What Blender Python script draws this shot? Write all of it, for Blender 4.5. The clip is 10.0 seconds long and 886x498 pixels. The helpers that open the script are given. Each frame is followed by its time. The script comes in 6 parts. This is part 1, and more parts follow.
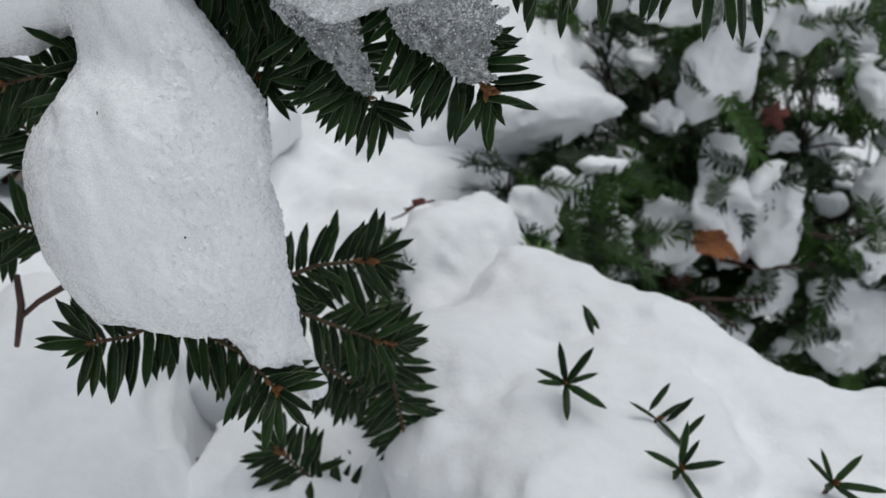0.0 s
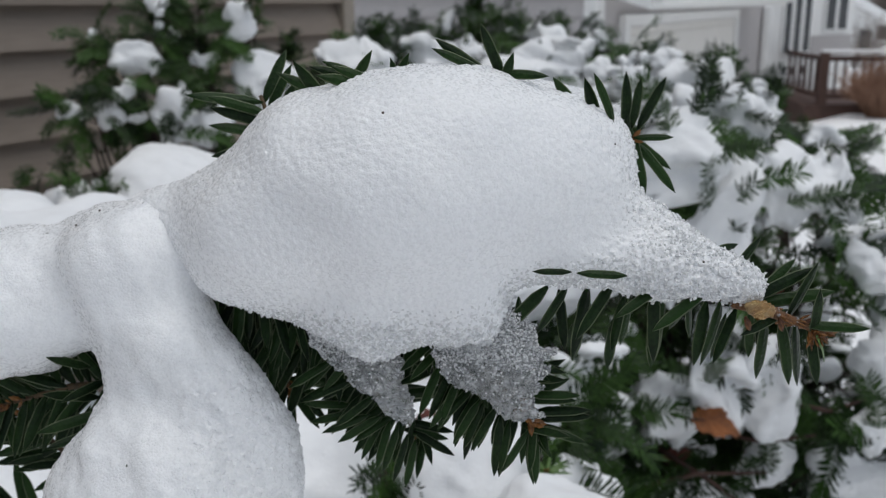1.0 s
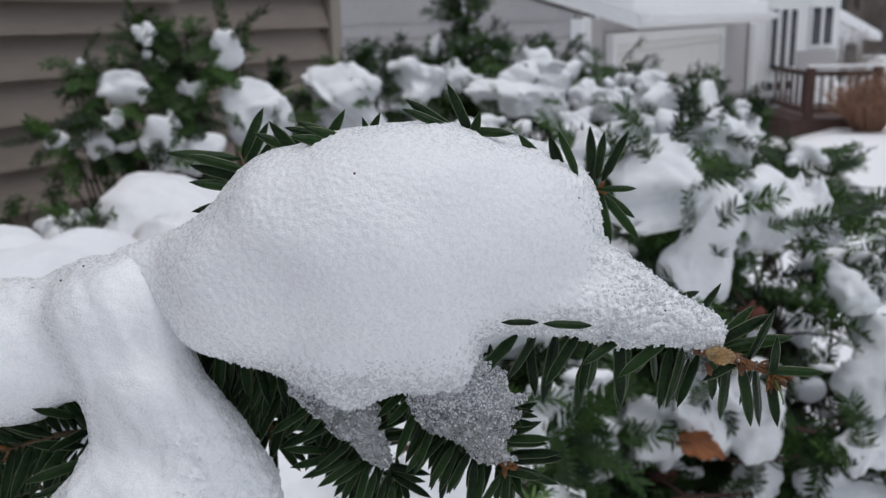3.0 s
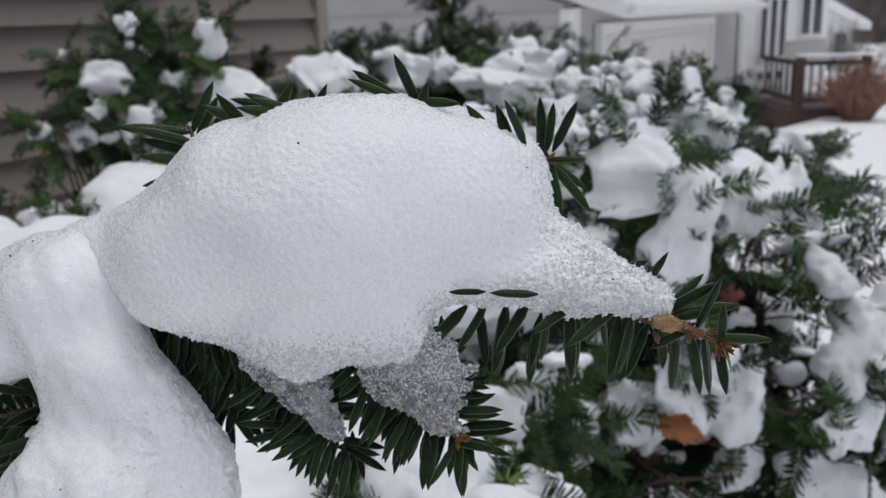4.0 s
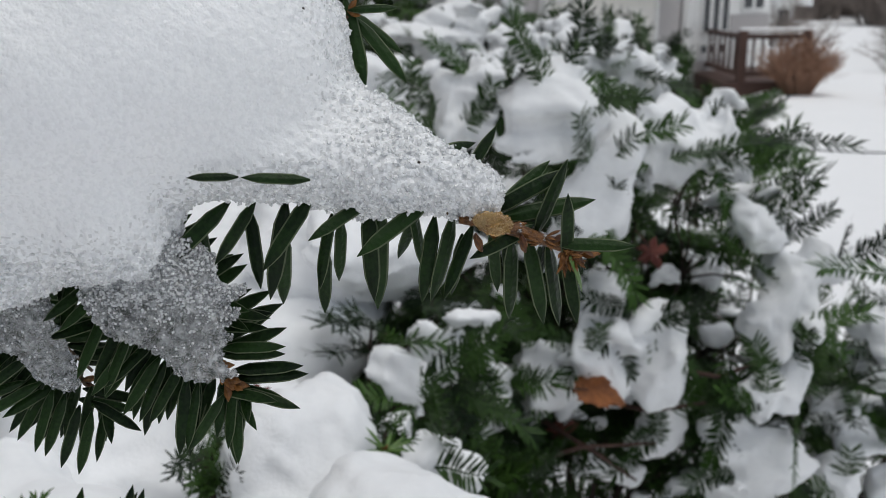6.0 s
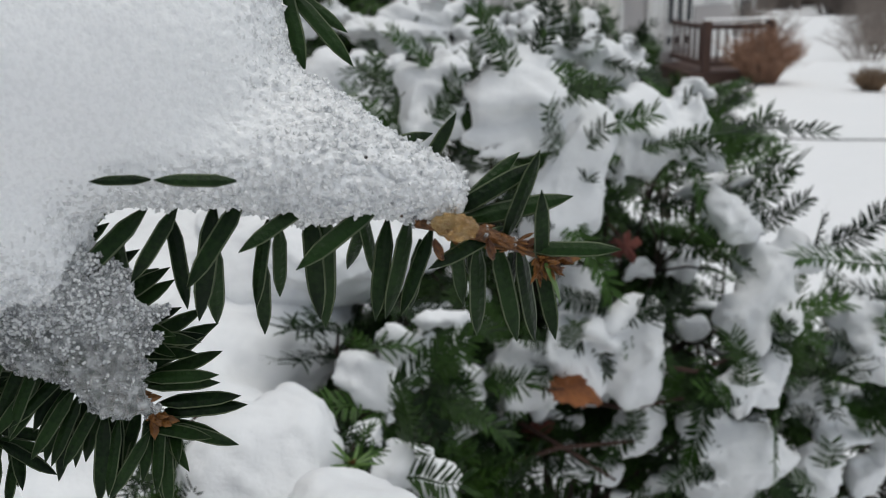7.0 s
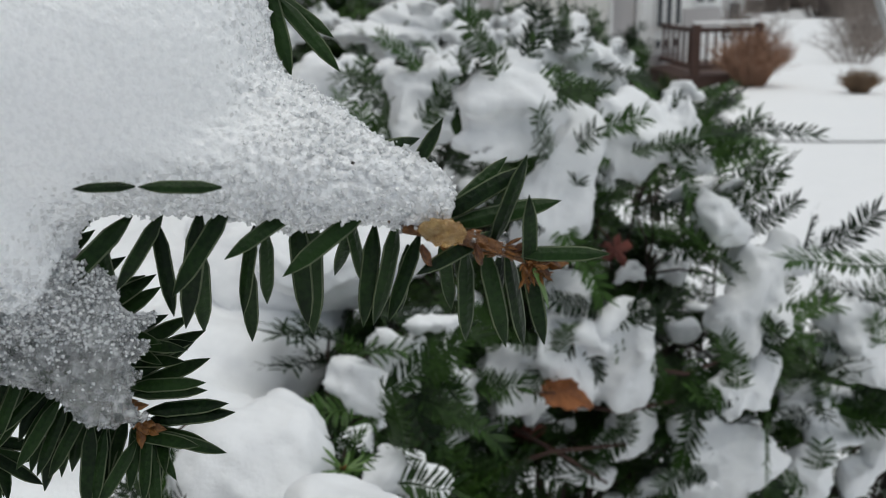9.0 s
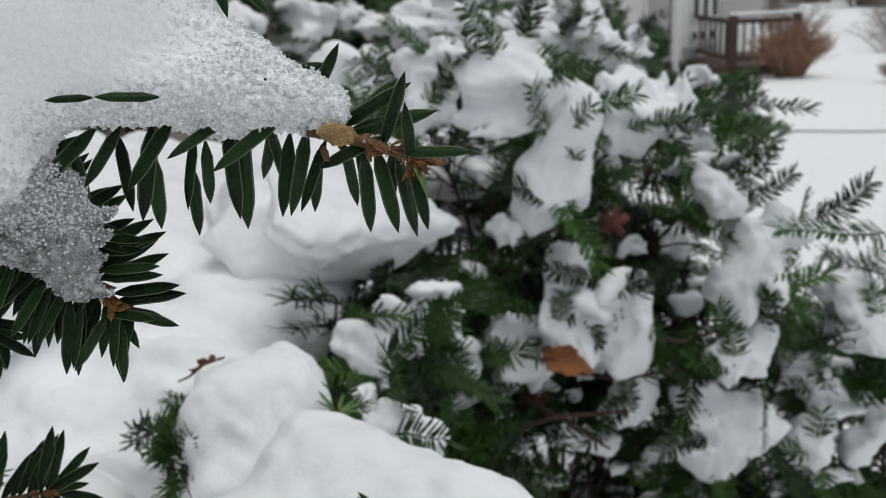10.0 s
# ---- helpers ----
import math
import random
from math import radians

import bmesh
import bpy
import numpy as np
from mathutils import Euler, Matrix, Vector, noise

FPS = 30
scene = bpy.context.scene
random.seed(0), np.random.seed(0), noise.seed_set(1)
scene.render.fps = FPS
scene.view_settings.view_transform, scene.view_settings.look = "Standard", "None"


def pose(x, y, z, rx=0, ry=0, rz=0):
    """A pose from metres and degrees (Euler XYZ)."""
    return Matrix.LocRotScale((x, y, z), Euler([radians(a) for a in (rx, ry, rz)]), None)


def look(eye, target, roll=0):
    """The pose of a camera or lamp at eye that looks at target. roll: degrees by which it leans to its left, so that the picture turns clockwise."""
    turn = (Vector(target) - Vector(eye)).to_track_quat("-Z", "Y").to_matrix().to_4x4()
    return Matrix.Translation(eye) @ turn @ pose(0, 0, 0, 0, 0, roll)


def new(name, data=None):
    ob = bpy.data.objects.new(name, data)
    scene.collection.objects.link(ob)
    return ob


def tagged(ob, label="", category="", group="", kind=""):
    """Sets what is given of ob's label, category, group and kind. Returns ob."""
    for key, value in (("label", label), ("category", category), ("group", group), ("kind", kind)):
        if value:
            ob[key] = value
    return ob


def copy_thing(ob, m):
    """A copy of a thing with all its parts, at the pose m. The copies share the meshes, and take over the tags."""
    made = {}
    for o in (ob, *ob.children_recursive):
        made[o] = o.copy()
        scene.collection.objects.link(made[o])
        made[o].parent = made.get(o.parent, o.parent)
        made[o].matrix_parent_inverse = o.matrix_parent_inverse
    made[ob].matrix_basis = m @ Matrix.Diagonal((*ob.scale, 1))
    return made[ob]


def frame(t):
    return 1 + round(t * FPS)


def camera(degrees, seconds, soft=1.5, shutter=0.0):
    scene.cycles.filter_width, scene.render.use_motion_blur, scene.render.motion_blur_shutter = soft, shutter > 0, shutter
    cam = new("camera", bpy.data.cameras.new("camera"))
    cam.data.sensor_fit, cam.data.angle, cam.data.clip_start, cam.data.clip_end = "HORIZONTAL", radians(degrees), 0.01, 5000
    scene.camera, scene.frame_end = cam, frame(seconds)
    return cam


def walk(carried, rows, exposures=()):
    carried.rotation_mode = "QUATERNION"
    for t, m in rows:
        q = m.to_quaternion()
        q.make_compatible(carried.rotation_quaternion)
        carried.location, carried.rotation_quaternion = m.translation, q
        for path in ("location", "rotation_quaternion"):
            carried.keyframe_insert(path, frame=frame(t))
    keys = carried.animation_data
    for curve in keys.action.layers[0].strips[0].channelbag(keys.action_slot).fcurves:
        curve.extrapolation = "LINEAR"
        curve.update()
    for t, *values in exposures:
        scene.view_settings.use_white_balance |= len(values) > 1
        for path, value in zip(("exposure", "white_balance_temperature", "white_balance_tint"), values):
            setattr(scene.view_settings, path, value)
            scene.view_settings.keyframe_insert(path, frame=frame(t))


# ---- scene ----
cam = camera(50.9, 10.0, 0.75)
ROWS = [  # seconds, eye, a point looked at, roll
    (0.0, (0.003, -0.022, 1.199), (-0.002, 1.842, 0.472), -0.5),
    (0.5, (-0.020, 0.019, 1.250), (0.042, 1.930, 0.662), -0.1),
    (1.0, (-0.024, 0.020, 1.281), (0.033, 1.952, 0.770), -0.5),
    (1.5, (-0.031, 0.014, 1.291), (0.036, 1.953, 0.804), -0.6),
    (2.0, (-0.031, 0.012, 1.298), (0.038, 1.954, 0.822), -0.9),
    (2.5, (-0.027, 0.011, 1.299), (0.041, 1.954, 0.830), -1.0),
    (4.0, (0.000, 0.008, 1.288), (0.090, 1.945, 0.798), -1.5),
    (4.5, (0.000, 0.006, 1.284), (0.072, 1.942, 0.789), -1.2),
    (5.0, (0.024, 0.037, 1.255), (0.090, 1.956, 0.699), -0.6),
    (5.5, (0.047, 0.067, 1.243), (0.193, 1.986, 0.698), -0.1),
    (7.0, (0.066, 0.125, 1.230), (0.326, 2.029, 0.673), -1.4),
    (7.5, (0.069, 0.134, 1.230), (0.366, 2.034, 0.682), -1.5),
    (8.0, (0.067, 0.131, 1.231), (0.355, 2.034, 0.687), -1.5),
    (8.5, (0.068, 0.129, 1.233), (0.352, 2.034, 0.691), -1.6),
    (9.0, (0.067, 0.126, 1.230), (0.346, 2.029, 0.681), -1.6),
    (9.5, (0.060, 0.108, 1.231), (0.349, 2.011, 0.685), -1.6),
    (10.0, (0.098, 0.063, 1.216), (0.294, 1.975, 0.664), -2.7),
]
walk(cam, [(t, look(eye, at, roll)) for t, eye, at, roll in ROWS], [(0.0, -0.45, 6300, 6), (2.0, -0.41, 6190, 9), (4.5, -0.41, 6150, 10), (5.5, -0.36, 6370, 8), (8.0, -0.40, 6430, 5), (10.0, -0.39, 6400, 4)])

# ---- light ----
# overcast winter day: a grey, even sky and a very soft sun high behind the cloud
SUN_UP, SUN_TURN = 76.0, 135.0
world = bpy.data.worlds.new("overcast_sky")
scene.world = world
world.use_nodes = True
wn, wl = world.node_tree.nodes, world.node_tree.links
sky = wn.new("ShaderNodeTexSky")
sky.sky_type, sky.sun_disc = "NISHITA", False
sky.sun_elevation, sky.sun_rotation = radians(SUN_UP), radians(SUN_TURN)
sky.air_density, sky.dust_density = 1.0, 4.0
grey = wn.new("ShaderNodeHueSaturation")
grey.inputs["Saturation"].default_value = 0.6
wl.new(sky.outputs["Color"], grey.inputs["Color"])
wl.new(grey.outputs["Color"], wn["Background"].inputs["Color"])
wn["Background"].inputs["Strength"].default_value = 0.10
sun = new("sun", bpy.data.lights.new("sun", "SUN"))
sun.data.energy, sun.data.angle, sun.data.color = 1.3, radians(75), (1.0, 0.99, 0.98)
sun.matrix_world = look((0, 0, 0), (math.sin(radians(SUN_TURN)) * -math.cos(radians(SUN_UP)), -math.cos(radians(SUN_TURN)) * math.cos(radians(SUN_UP)) , -math.sin(radians(SUN_UP))))
# a phone's small, wide-open lens: sharp on the branch, soft beyond
cam.data.dof.use_dof, cam.data.dof.focus_distance, cam.data.dof.aperture_fstop = True, 0.275, 24.0


# ---- materials ----
def material(name, a, b, rough=0.6, grain=60.0, blotch=6.0, bump=0.3, bump_scale=0.0, distance=0.001, random_mix=0.0, subsurface=0.0, metallic=0.0, specular=0.5, stretch=(1, 1, 1), transmission=0.0, radius=0.01, beads=0.0, clear_ice=0.0):
    """A surface that wanders between the colours a and b at two scales, with fine relief."""
    m = bpy.data.materials.new(name)
    m.use_nodes = True
    n, l = m.node_tree.nodes, m.node_tree.links
    s = n["Principled BSDF"]
    where = n.new("ShaderNodeTexCoord")
    sc = n.new("ShaderNodeMapping")
    sc.inputs["Scale"].default_value = stretch
    l.new(where.outputs["Object"], sc.inputs["Vector"])
    big, fine = n.new("ShaderNodeTexNoise"), n.new("ShaderNodeTexNoise")
    big.inputs["Scale"].default_value, fine.inputs["Scale"].default_value = blotch, grain
    big.inputs["Detail"].default_value, fine.inputs["Detail"].default_value = 3.0, 4.0
    for t in (big, fine):
        l.new(sc.outputs["Vector"], t.inputs["Vector"])
    add = n.new("ShaderNodeMath")
    add.operation = "ADD"
    l.new(big.outputs["Fac"], add.inputs[0])
    l.new(fine.outputs["Fac"], add.inputs[1])
    last = add
    if random_mix:
        info, times, plus = n.new("ShaderNodeObjectInfo"), n.new("ShaderNodeMath"), n.new("ShaderNodeMath")
        times.operation, plus.operation = "MULTIPLY_ADD", "ADD"
        times.inputs[1].default_value, times.inputs[2].default_value = random_mix, -random_mix / 2
        l.new(info.outputs["Random"], times.inputs[0])
        l.new(add.outputs[0], plus.inputs[0])
        l.new(times.outputs[0], plus.inputs[1])
        last = plus
    ramp = n.new("ShaderNodeMapRange")
    ramp.inputs["From Min"].default_value, ramp.inputs["From Max"].default_value = 0.65, 1.35
    l.new(last.outputs[0], ramp.inputs["Value"])
    mix = n.new("ShaderNodeMix")
    mix.data_type = "RGBA"
    mix.inputs["A"].default_value, mix.inputs["B"].default_value = (*a, 1), (*b, 1)
    l.new(ramp.outputs["Result"], mix.inputs["Factor"])
    l.new(mix.outputs["Result"], s.inputs["Base Color"])
    s.inputs["Roughness"].default_value, s.inputs["Metallic"].default_value = rough, metallic
    s.inputs["Specular IOR Level"].default_value = specular
    s.inputs["Transmission Weight"].default_value = transmission
    if clear_ice:  # white crumbs frozen into glassy ice
        veins, glass = n.new("ShaderNodeTexNoise"), n.new("ShaderNodeMapRange")
        veins.inputs["Scale"].default_value, veins.inputs["Detail"].default_value = clear_ice, 4.0
        l.new(sc.outputs["Vector"], veins.inputs["Vector"])
        l.new(veins.outputs["Fac"], glass.inputs["Value"])
        glass.inputs["From Min"].default_value, glass.inputs["From Max"].default_value = 0.42, 0.70
        glass.inputs["To Min"].default_value, glass.inputs["To Max"].default_value = transmission, 0.5
        l.new(glass.outputs["Result"], s.inputs["Transmission Weight"])
    if subsurface:
        s.inputs["Subsurface Weight"].default_value = subsurface
        s.inputs["Subsurface Radius"].default_value = (1.0, 1.0, 1.0)
        s.inputs["Subsurface Scale"].default_value = radius
    if bump:
        relief, bn = n.new("ShaderNodeTexNoise"), n.new("ShaderNodeBump")
        relief.inputs["Scale"].default_value, relief.inputs["Detail"].default_value = bump_scale or grain, 5.0
        l.new(sc.outputs["Vector"], relief.inputs["Vector"])
        l.new(relief.outputs["Fac"], bn.inputs["Height"])
        bn.inputs["Strength"].default_value, bn.inputs["Distance"].default_value = bump, distance
        l.new(bn.outputs["Normal"], s.inputs["Normal"])
        if beads:  # round crystals: some dull, some with a glassy glint
            cells, more, gloss = n.new("ShaderNodeTexVoronoi"), n.new("ShaderNodeBump"), n.new("ShaderNodeMapRange")
            cells.inputs["Scale"].default_value = beads
            l.new(sc.outputs["Vector"], cells.inputs["Vector"])
            more.invert = True
            more.inputs["Strength"].default_value, more.inputs["Distance"].default_value = 0.45, 0.4 / beads
            l.new(cells.outputs["Distance"], more.inputs["Height"])
            l.new(bn.outputs["Normal"], more.inputs["Normal"])
            l.new(more.outputs["Normal"], s.inputs["Normal"])
            l.new(cells.outputs["Color"], gloss.inputs["Value"])
            gloss.inputs["From Min"].default_value, gloss.inputs["From Max"].default_value = 0.2, 0.7
            gloss.inputs["To Min"].default_value, gloss.inputs["To Max"].default_value = 0.08, rough + 0.15
            l.new(gloss.outputs["Result"], s.inputs["Roughness"])
    return m


SNOW = material("wet_snow", (0.86, 0.87, 0.885), (0.93, 0.94, 0.95), 0.38, 900, 30, 0.45, 1100, 0.0006, specular=0.5, beads=1150, subsurface=0.5, radius=0.002)
SNOW_SOFT = material("settled_snow", (0.86, 0.87, 0.885), (0.92, 0.93, 0.94), 0.65, 120, 9, 0.4, 320, 0.0016, specular=0.2)
SNOW_FAR = material("ground_snow", (0.94, 0.945, 0.95), (0.98, 0.98, 0.985), 0.8, 9, 0.8, 0.5, 3.0, 0.05, specular=0.1)
SLUSH = material("slush", (0.80, 0.82, 0.82), (0.95, 0.96, 0.96), 0.03, 260, 90, 0.5, 900, 0.0009, transmission=0.98, clear_ice=360)
ICY = material("icy_snow", (0.84, 0.85, 0.86), (0.95, 0.955, 0.96), 0.10, 500, 90, 0.3, 900, 0.0005, transmission=0.18)
ICE = material("wet_snow_grain", (0.88, 0.89, 0.90), (0.97, 0.975, 0.98), 0.08, 300, 60, 0.0, transmission=0.25)
ICE_CLEAR = material("clear_ice_grain", (0.90, 0.91, 0.92), (0.98, 0.985, 0.99), 0.05, 300, 60, 0.0, transmission=0.75)
BEAD = material("stained_ice", (0.50, 0.28, 0.07), (0.80, 0.58, 0.26), 0.05, 300, 160, 0.7, 900, 0.0008, transmission=0.74)
NEEDLE_EDGE = material("needle_margin", (0.035, 0.055, 0.022), (0.12, 0.15, 0.07), 0.5, 300, 60, 0.0)
NEEDLE = material("yew_needle", (0.004, 0.012, 0.003), (0.017, 0.042, 0.009), 0.36, 600, 90, 0.6, 500, 0.0007, random_mix=0.7, specular=0.16)
NEEDLE_MID = material("yew_foliage", (0.005, 0.016, 0.003), (0.046, 0.100, 0.018), 0.45, 200, 12, 0.0, random_mix=0.9, specular=0.22)
NEEDLE_NEW = material("young_needle", (0.06, 0.13, 0.02), (0.12, 0.20, 0.05), 0.4, 300, 30, 0.0)
STEM = material("yew_stem", (0.030, 0.022, 0.010), (0.12, 0.068, 0.024), 0.6, 500, 120, 0.6, 700, 0.0006)
BUD = material("bud_scale", (0.055, 0.016, 0.004), (0.26, 0.105, 0.018), 0.42, 700, 260, 0.7, 900, 0.0008, random_mix=0.5)
SHOOT = material("young_shoot", (0.035, 0.012, 0.004), (0.22, 0.088, 0.018), 0.38, 900, 320, 1.0, 900, 0.0012)
BARK = material("yew_bark", (0.018, 0.012, 0.009), (0.055, 0.036, 0.026), 0.85, 90, 20, 0.6, 120, 0.003)
TWIG = material("reddish_twig", (0.030, 0.014, 0.010), (0.085, 0.038, 0.026), 0.7, 300, 60, 0.4, 300, 0.001)
WATER = material("water_drop", (0.97, 0.98, 0.99), (1.0, 1.0, 1.0), 0.0, 10, 1, 0.0, transmission=1.0)
LEAF = material("dead_leaf", (0.15, 0.048, 0.015), (0.34, 0.125, 0.036), 0.65, 160, 25, 0.4, 200, 0.001)
LEAF_RED = material("russet_leaf", (0.07, 0.016, 0.011), (0.15, 0.036, 0.022), 0.65, 160, 25, 0.4, 200, 0.001)
SIDING = material("tan_siding", (0.215, 0.176, 0.144), (0.27, 0.223, 0.183), 0.55, 90, 2.0, 0.25, 60, 0.002, random_mix=0.25, stretch=(0.15, 1, 1))
TRIM_TAN = material("tan_trim", (0.26, 0.225, 0.185), (0.33, 0.285, 0.235), 0.5, 60, 4, 0.15, 90, 0.001)
SIDING_GREY = material("grey_siding", (0.42, 0.40, 0.40), (0.50, 0.48, 0.475), 0.6, 30, 1.2, 0.2, 30, 0.003, random_mix=0.2)
PAINT = material("white_paint", (0.79, 0.79, 0.78), (0.87, 0.87, 0.86), 0.45, 30, 2, 0.15, 40, 0.002)
DOOR_PAINT = material("cream_door_paint", (0.74, 0.72, 0.68), (0.81, 0.79, 0.75), 0.5, 30, 2, 0.15, 40, 0.002)
GLASS = material("window_glass", (0.02, 0.025, 0.03), (0.05, 0.055, 0.06), 0.06, 5, 1, 0.0)
DECK = material("stained_deck_wood", (0.060, 0.033, 0.026), (0.115, 0.063, 0.049), 0.7, 30, 5, 0.4, 40, 0.004, random_mix=0.4)
BRUSH = material("russet_twigs", (0.22, 0.12, 0.078), (0.40, 0.24, 0.16), 0.85, 30, 4, 0.0)
STRAW = material("dry_grass", (0.14, 0.09, 0.055), (0.29, 0.20, 0.125), 0.85, 40, 8, 0.0)
TREE_BARK = material("bare_tree_bark", (0.15, 0.125, 0.11), (0.30, 0.255, 0.225), 0.9, 20, 2, 0.5, 30, 0.01)
SAPLING_BARK = material("grey_sapling_bark", (0.30, 0.30, 0.29), (0.46, 0.46, 0.45), 0.7, 60, 9, 0.2)
EDGING = material("edging_rubber", (0.16, 0.16, 0.165), (0.27, 0.27, 0.275), 0.6, 40, 5, 0.1)


# ---- mesh helpers ----
def empty(name, place=(0, 0, 0)):
    ob = new(name)
    ob.location, ob.empty_display_size = place, 0.02
    return ob


def mesh_object(name, verts, faces, mat, parent=None, label="", smooth=True):
    me = bpy.data.meshes.new(name)
    me.from_pydata([tuple(v) for v in verts], [], [tuple(f) for f in faces])
    me.materials.append(mat)
    if smooth:
        me.polygons.foreach_set("use_smooth", [True] * len(me.polygons))
    me.update()
    ob = new(name, me)
    if parent:
        ob.parent = parent
        ob.matrix_parent_inverse = Matrix.Translation(-parent.location)
    if label:
        tagged(ob, label)
    return ob


def part(name, bm, mat, parent=None, label="", smooth=False):
    me = bpy.data.meshes.new(name)
    bm.to_mesh(me)
    bm.free()
    me.materials.append(mat)
    if smooth:
        me.polygons.foreach_set("use_smooth", [True] * len(me.polygons))
    ob = new(name, me)
    if parent:
        ob.parent = parent
        ob.matrix_parent_inverse = Matrix.Translation(-parent.matrix_basis.translation)
    if label:
        tagged(ob, label)
    return ob


def box(bm, lo, hi, m=None, bevel=0.0):
    """A box between two corners, turned by m, with its edges bevelled."""
    c = [(lo[i] + hi[i]) / 2 for i in range(3)]
    size = Matrix.Diagonal((*[hi[i] - lo[i] for i in range(3)], 1))
    made = bmesh.ops.create_cube(bm, size=1, matrix=(m or Matrix()) @ Matrix.Translation(c) @ size)
    if bevel:
        edges = {e for v in made["verts"] for e in v.link_edges}
        bmesh.ops.bevel(bm, geom=list(edges), offset=bevel, segments=1, affect="EDGES")


def tube(verts, faces, path, radii, sides=6):
    """Adds a tapered tube along a path to lists of corners and faces."""
    first, up = len(verts), Vector((0.13, 0.21, 0.97))
    for i, p in enumerate(path):
        d = (Vector(path[min(i + 1, len(path) - 1)]) - Vector(path[max(i - 1, 0)])).normalized()
        a = d.cross(up if abs(d.dot(up)) < 0.95 else Vector((1, 0, 0))).normalized()
        b = d.cross(a)
        for k in range(sides):
            w = 2 * math.pi * k / sides
            verts.append(Vector(p) + (a * math.cos(w) + b * math.sin(w)) * radii[i])
    for i in range(len(path) - 1):
        for k in range(sides):
            q = first + i * sides
            faces.append((q + k, q + (k + 1) % sides, q + sides + (k + 1) % sides, q + sides + k))
    faces.append(tuple(first + k for k in range(sides))[::-1])
    faces.append(tuple(first + (len(path) - 1) * sides + k for k in range(sides)))


# ---- snow: blobs that melt into one another ----
def ball(c, r, tilt=0.0):
    """An ellipsoid for snow(): its centre, its three radii and its lean to the right."""
    return ("ball", c, r, tilt)


def arm(a, ra, b, rb):
    """A tapering arm for snow(), from a to b."""
    return ("arm", a, ra, b, rb)


def snow(name, blobs, cell, blend, mat, rough=(0.004, 30.0, 0.001, 160.0), label="", seed=0, crumb=None, lumps=(), rim_mat=None, warp=(), square=2.0):
    """One mesh round all the blobs, smoothly joined, with a lumpy and crumbly surface."""
    pts = []
    for s in blobs:
        if s[0] == "ball":
            pts += [np.array(s[1]) - s[2], np.array(s[1]) + s[2]]
        else:
            pts += [np.array(s[1]) - s[2], np.array(s[1]) + s[2], np.array(s[3]) - s[4], np.array(s[3]) + s[4]]
    room = 3 * cell + rough[0] + sum(a for a, w in lumps) + 1.2 * sum(a for a, w in warp)
    lo, hi = np.min(pts, 0) - room, np.max(pts, 0) + room
    n = np.ceil((hi - lo) / cell).astype(int) + 1
    ax = [lo[i] + cell * np.arange(n[i]) for i in range(3)]
    p = np.stack(np.meshgrid(*ax, indexing="ij"), -1)
    turns = np.random.RandomState(seed + 77)
    for amp, long in warp:  # pushed out of shape, wave by wave
        push = np.zeros(p.shape)
        for k in range(5):
            way = turns.normal(size=3)
            way *= 2 * math.pi / long / np.linalg.norm(way) * turns.uniform(0.6, 1.4)
            push += np.sin(p @ way + turns.uniform(0, 6.28))[..., None] * turns.normal(size=3)
        p = p + push * (amp / 2.2)
    d = None
    for s in blobs:
        if s[0] == "ball":
            q, r = p - np.array(s[1]), np.array(s[2], float)
            if s[3]:
                x, z = q[..., 0] * math.cos(s[3]) - q[..., 2] * math.sin(s[3]), q[..., 0] * math.sin(s[3]) + q[..., 2] * math.cos(s[3])
                q = np.stack([x, q[..., 1], z], -1)
            if square != 2.0:
                e = ((np.abs(q / r) ** square).sum(-1) ** (1 / square) - 1) * r.min()
            else:
                k0, k1 = np.linalg.norm(q / r, axis=-1), np.linalg.norm(q / r ** 2, axis=-1)
                e = k0 * (k0 - 1) / np.maximum(k1, 1e-6)
        else:
            a, b = np.array(s[1]), np.array(s[3])
            h = np.clip(((p - a) @ (b - a)) / max(1e-9, (b - a) @ (b - a)), 0, 1)
            e = np.linalg.norm(p - a - h[..., None] * (b - a), axis=-1) - (s[2] + (s[4] - s[2]) * h)
        if d is None:
            d = e
        else:
            h = np.clip(0.5 + 0.5 * (d - e) / blend, 0, 1)
            d = d + (e - d) * h - blend * h * (1 - h)
    waves = np.random.RandomState(seed + 5)
    for amp, long in lumps:
        bumps = np.zeros(d.shape)
        for k in range(7):
            way = waves.normal(size=3)
            way *= 2 * math.pi / long / np.linalg.norm(way) * waves.uniform(0.6, 1.5)
            bumps += np.sin(p @ way + waves.uniform(0, 6.28) + 0.35 * bumps)
        d = d + amp * bumps / 3
    for i in range(3):  # closed at the border of the grid
        d[(slice(None),) * i + (0,)] = d[(slice(None),) * i + (-1,)] = cell
    inside = d < 0
    total, count = np.zeros((*(n - 1), 3)), np.zeros(n - 1)
    corner = [(i, j, k) for i in (0, 1) for j in (0, 1) for k in (0, 1)]
    cut = lambda arr, c: arr[c[0]:n[0] - 1 + c[0], c[1]:n[1] - 1 + c[1], c[2]:n[2] - 1 + c[2]]
    for c in corner:
        for axis in range(3):
            if c[axis] == 0:
                o = tuple(v + (i == axis) for i, v in enumerate(c))
                g0, g1 = cut(d, c), cut(d, o)
                cross = (g0 < 0) != (g1 < 0)
                t = np.where(cross, g0 / np.where(g0 == g1, 1, g0 - g1), 0)
                for i in range(3):
                    total[..., i] += np.where(cross, c[i] + (t if i == axis else 0), 0)
                count += cross
    used = count > 0
    index = np.full(n - 1, -1)
    index[used] = np.arange(used.sum())
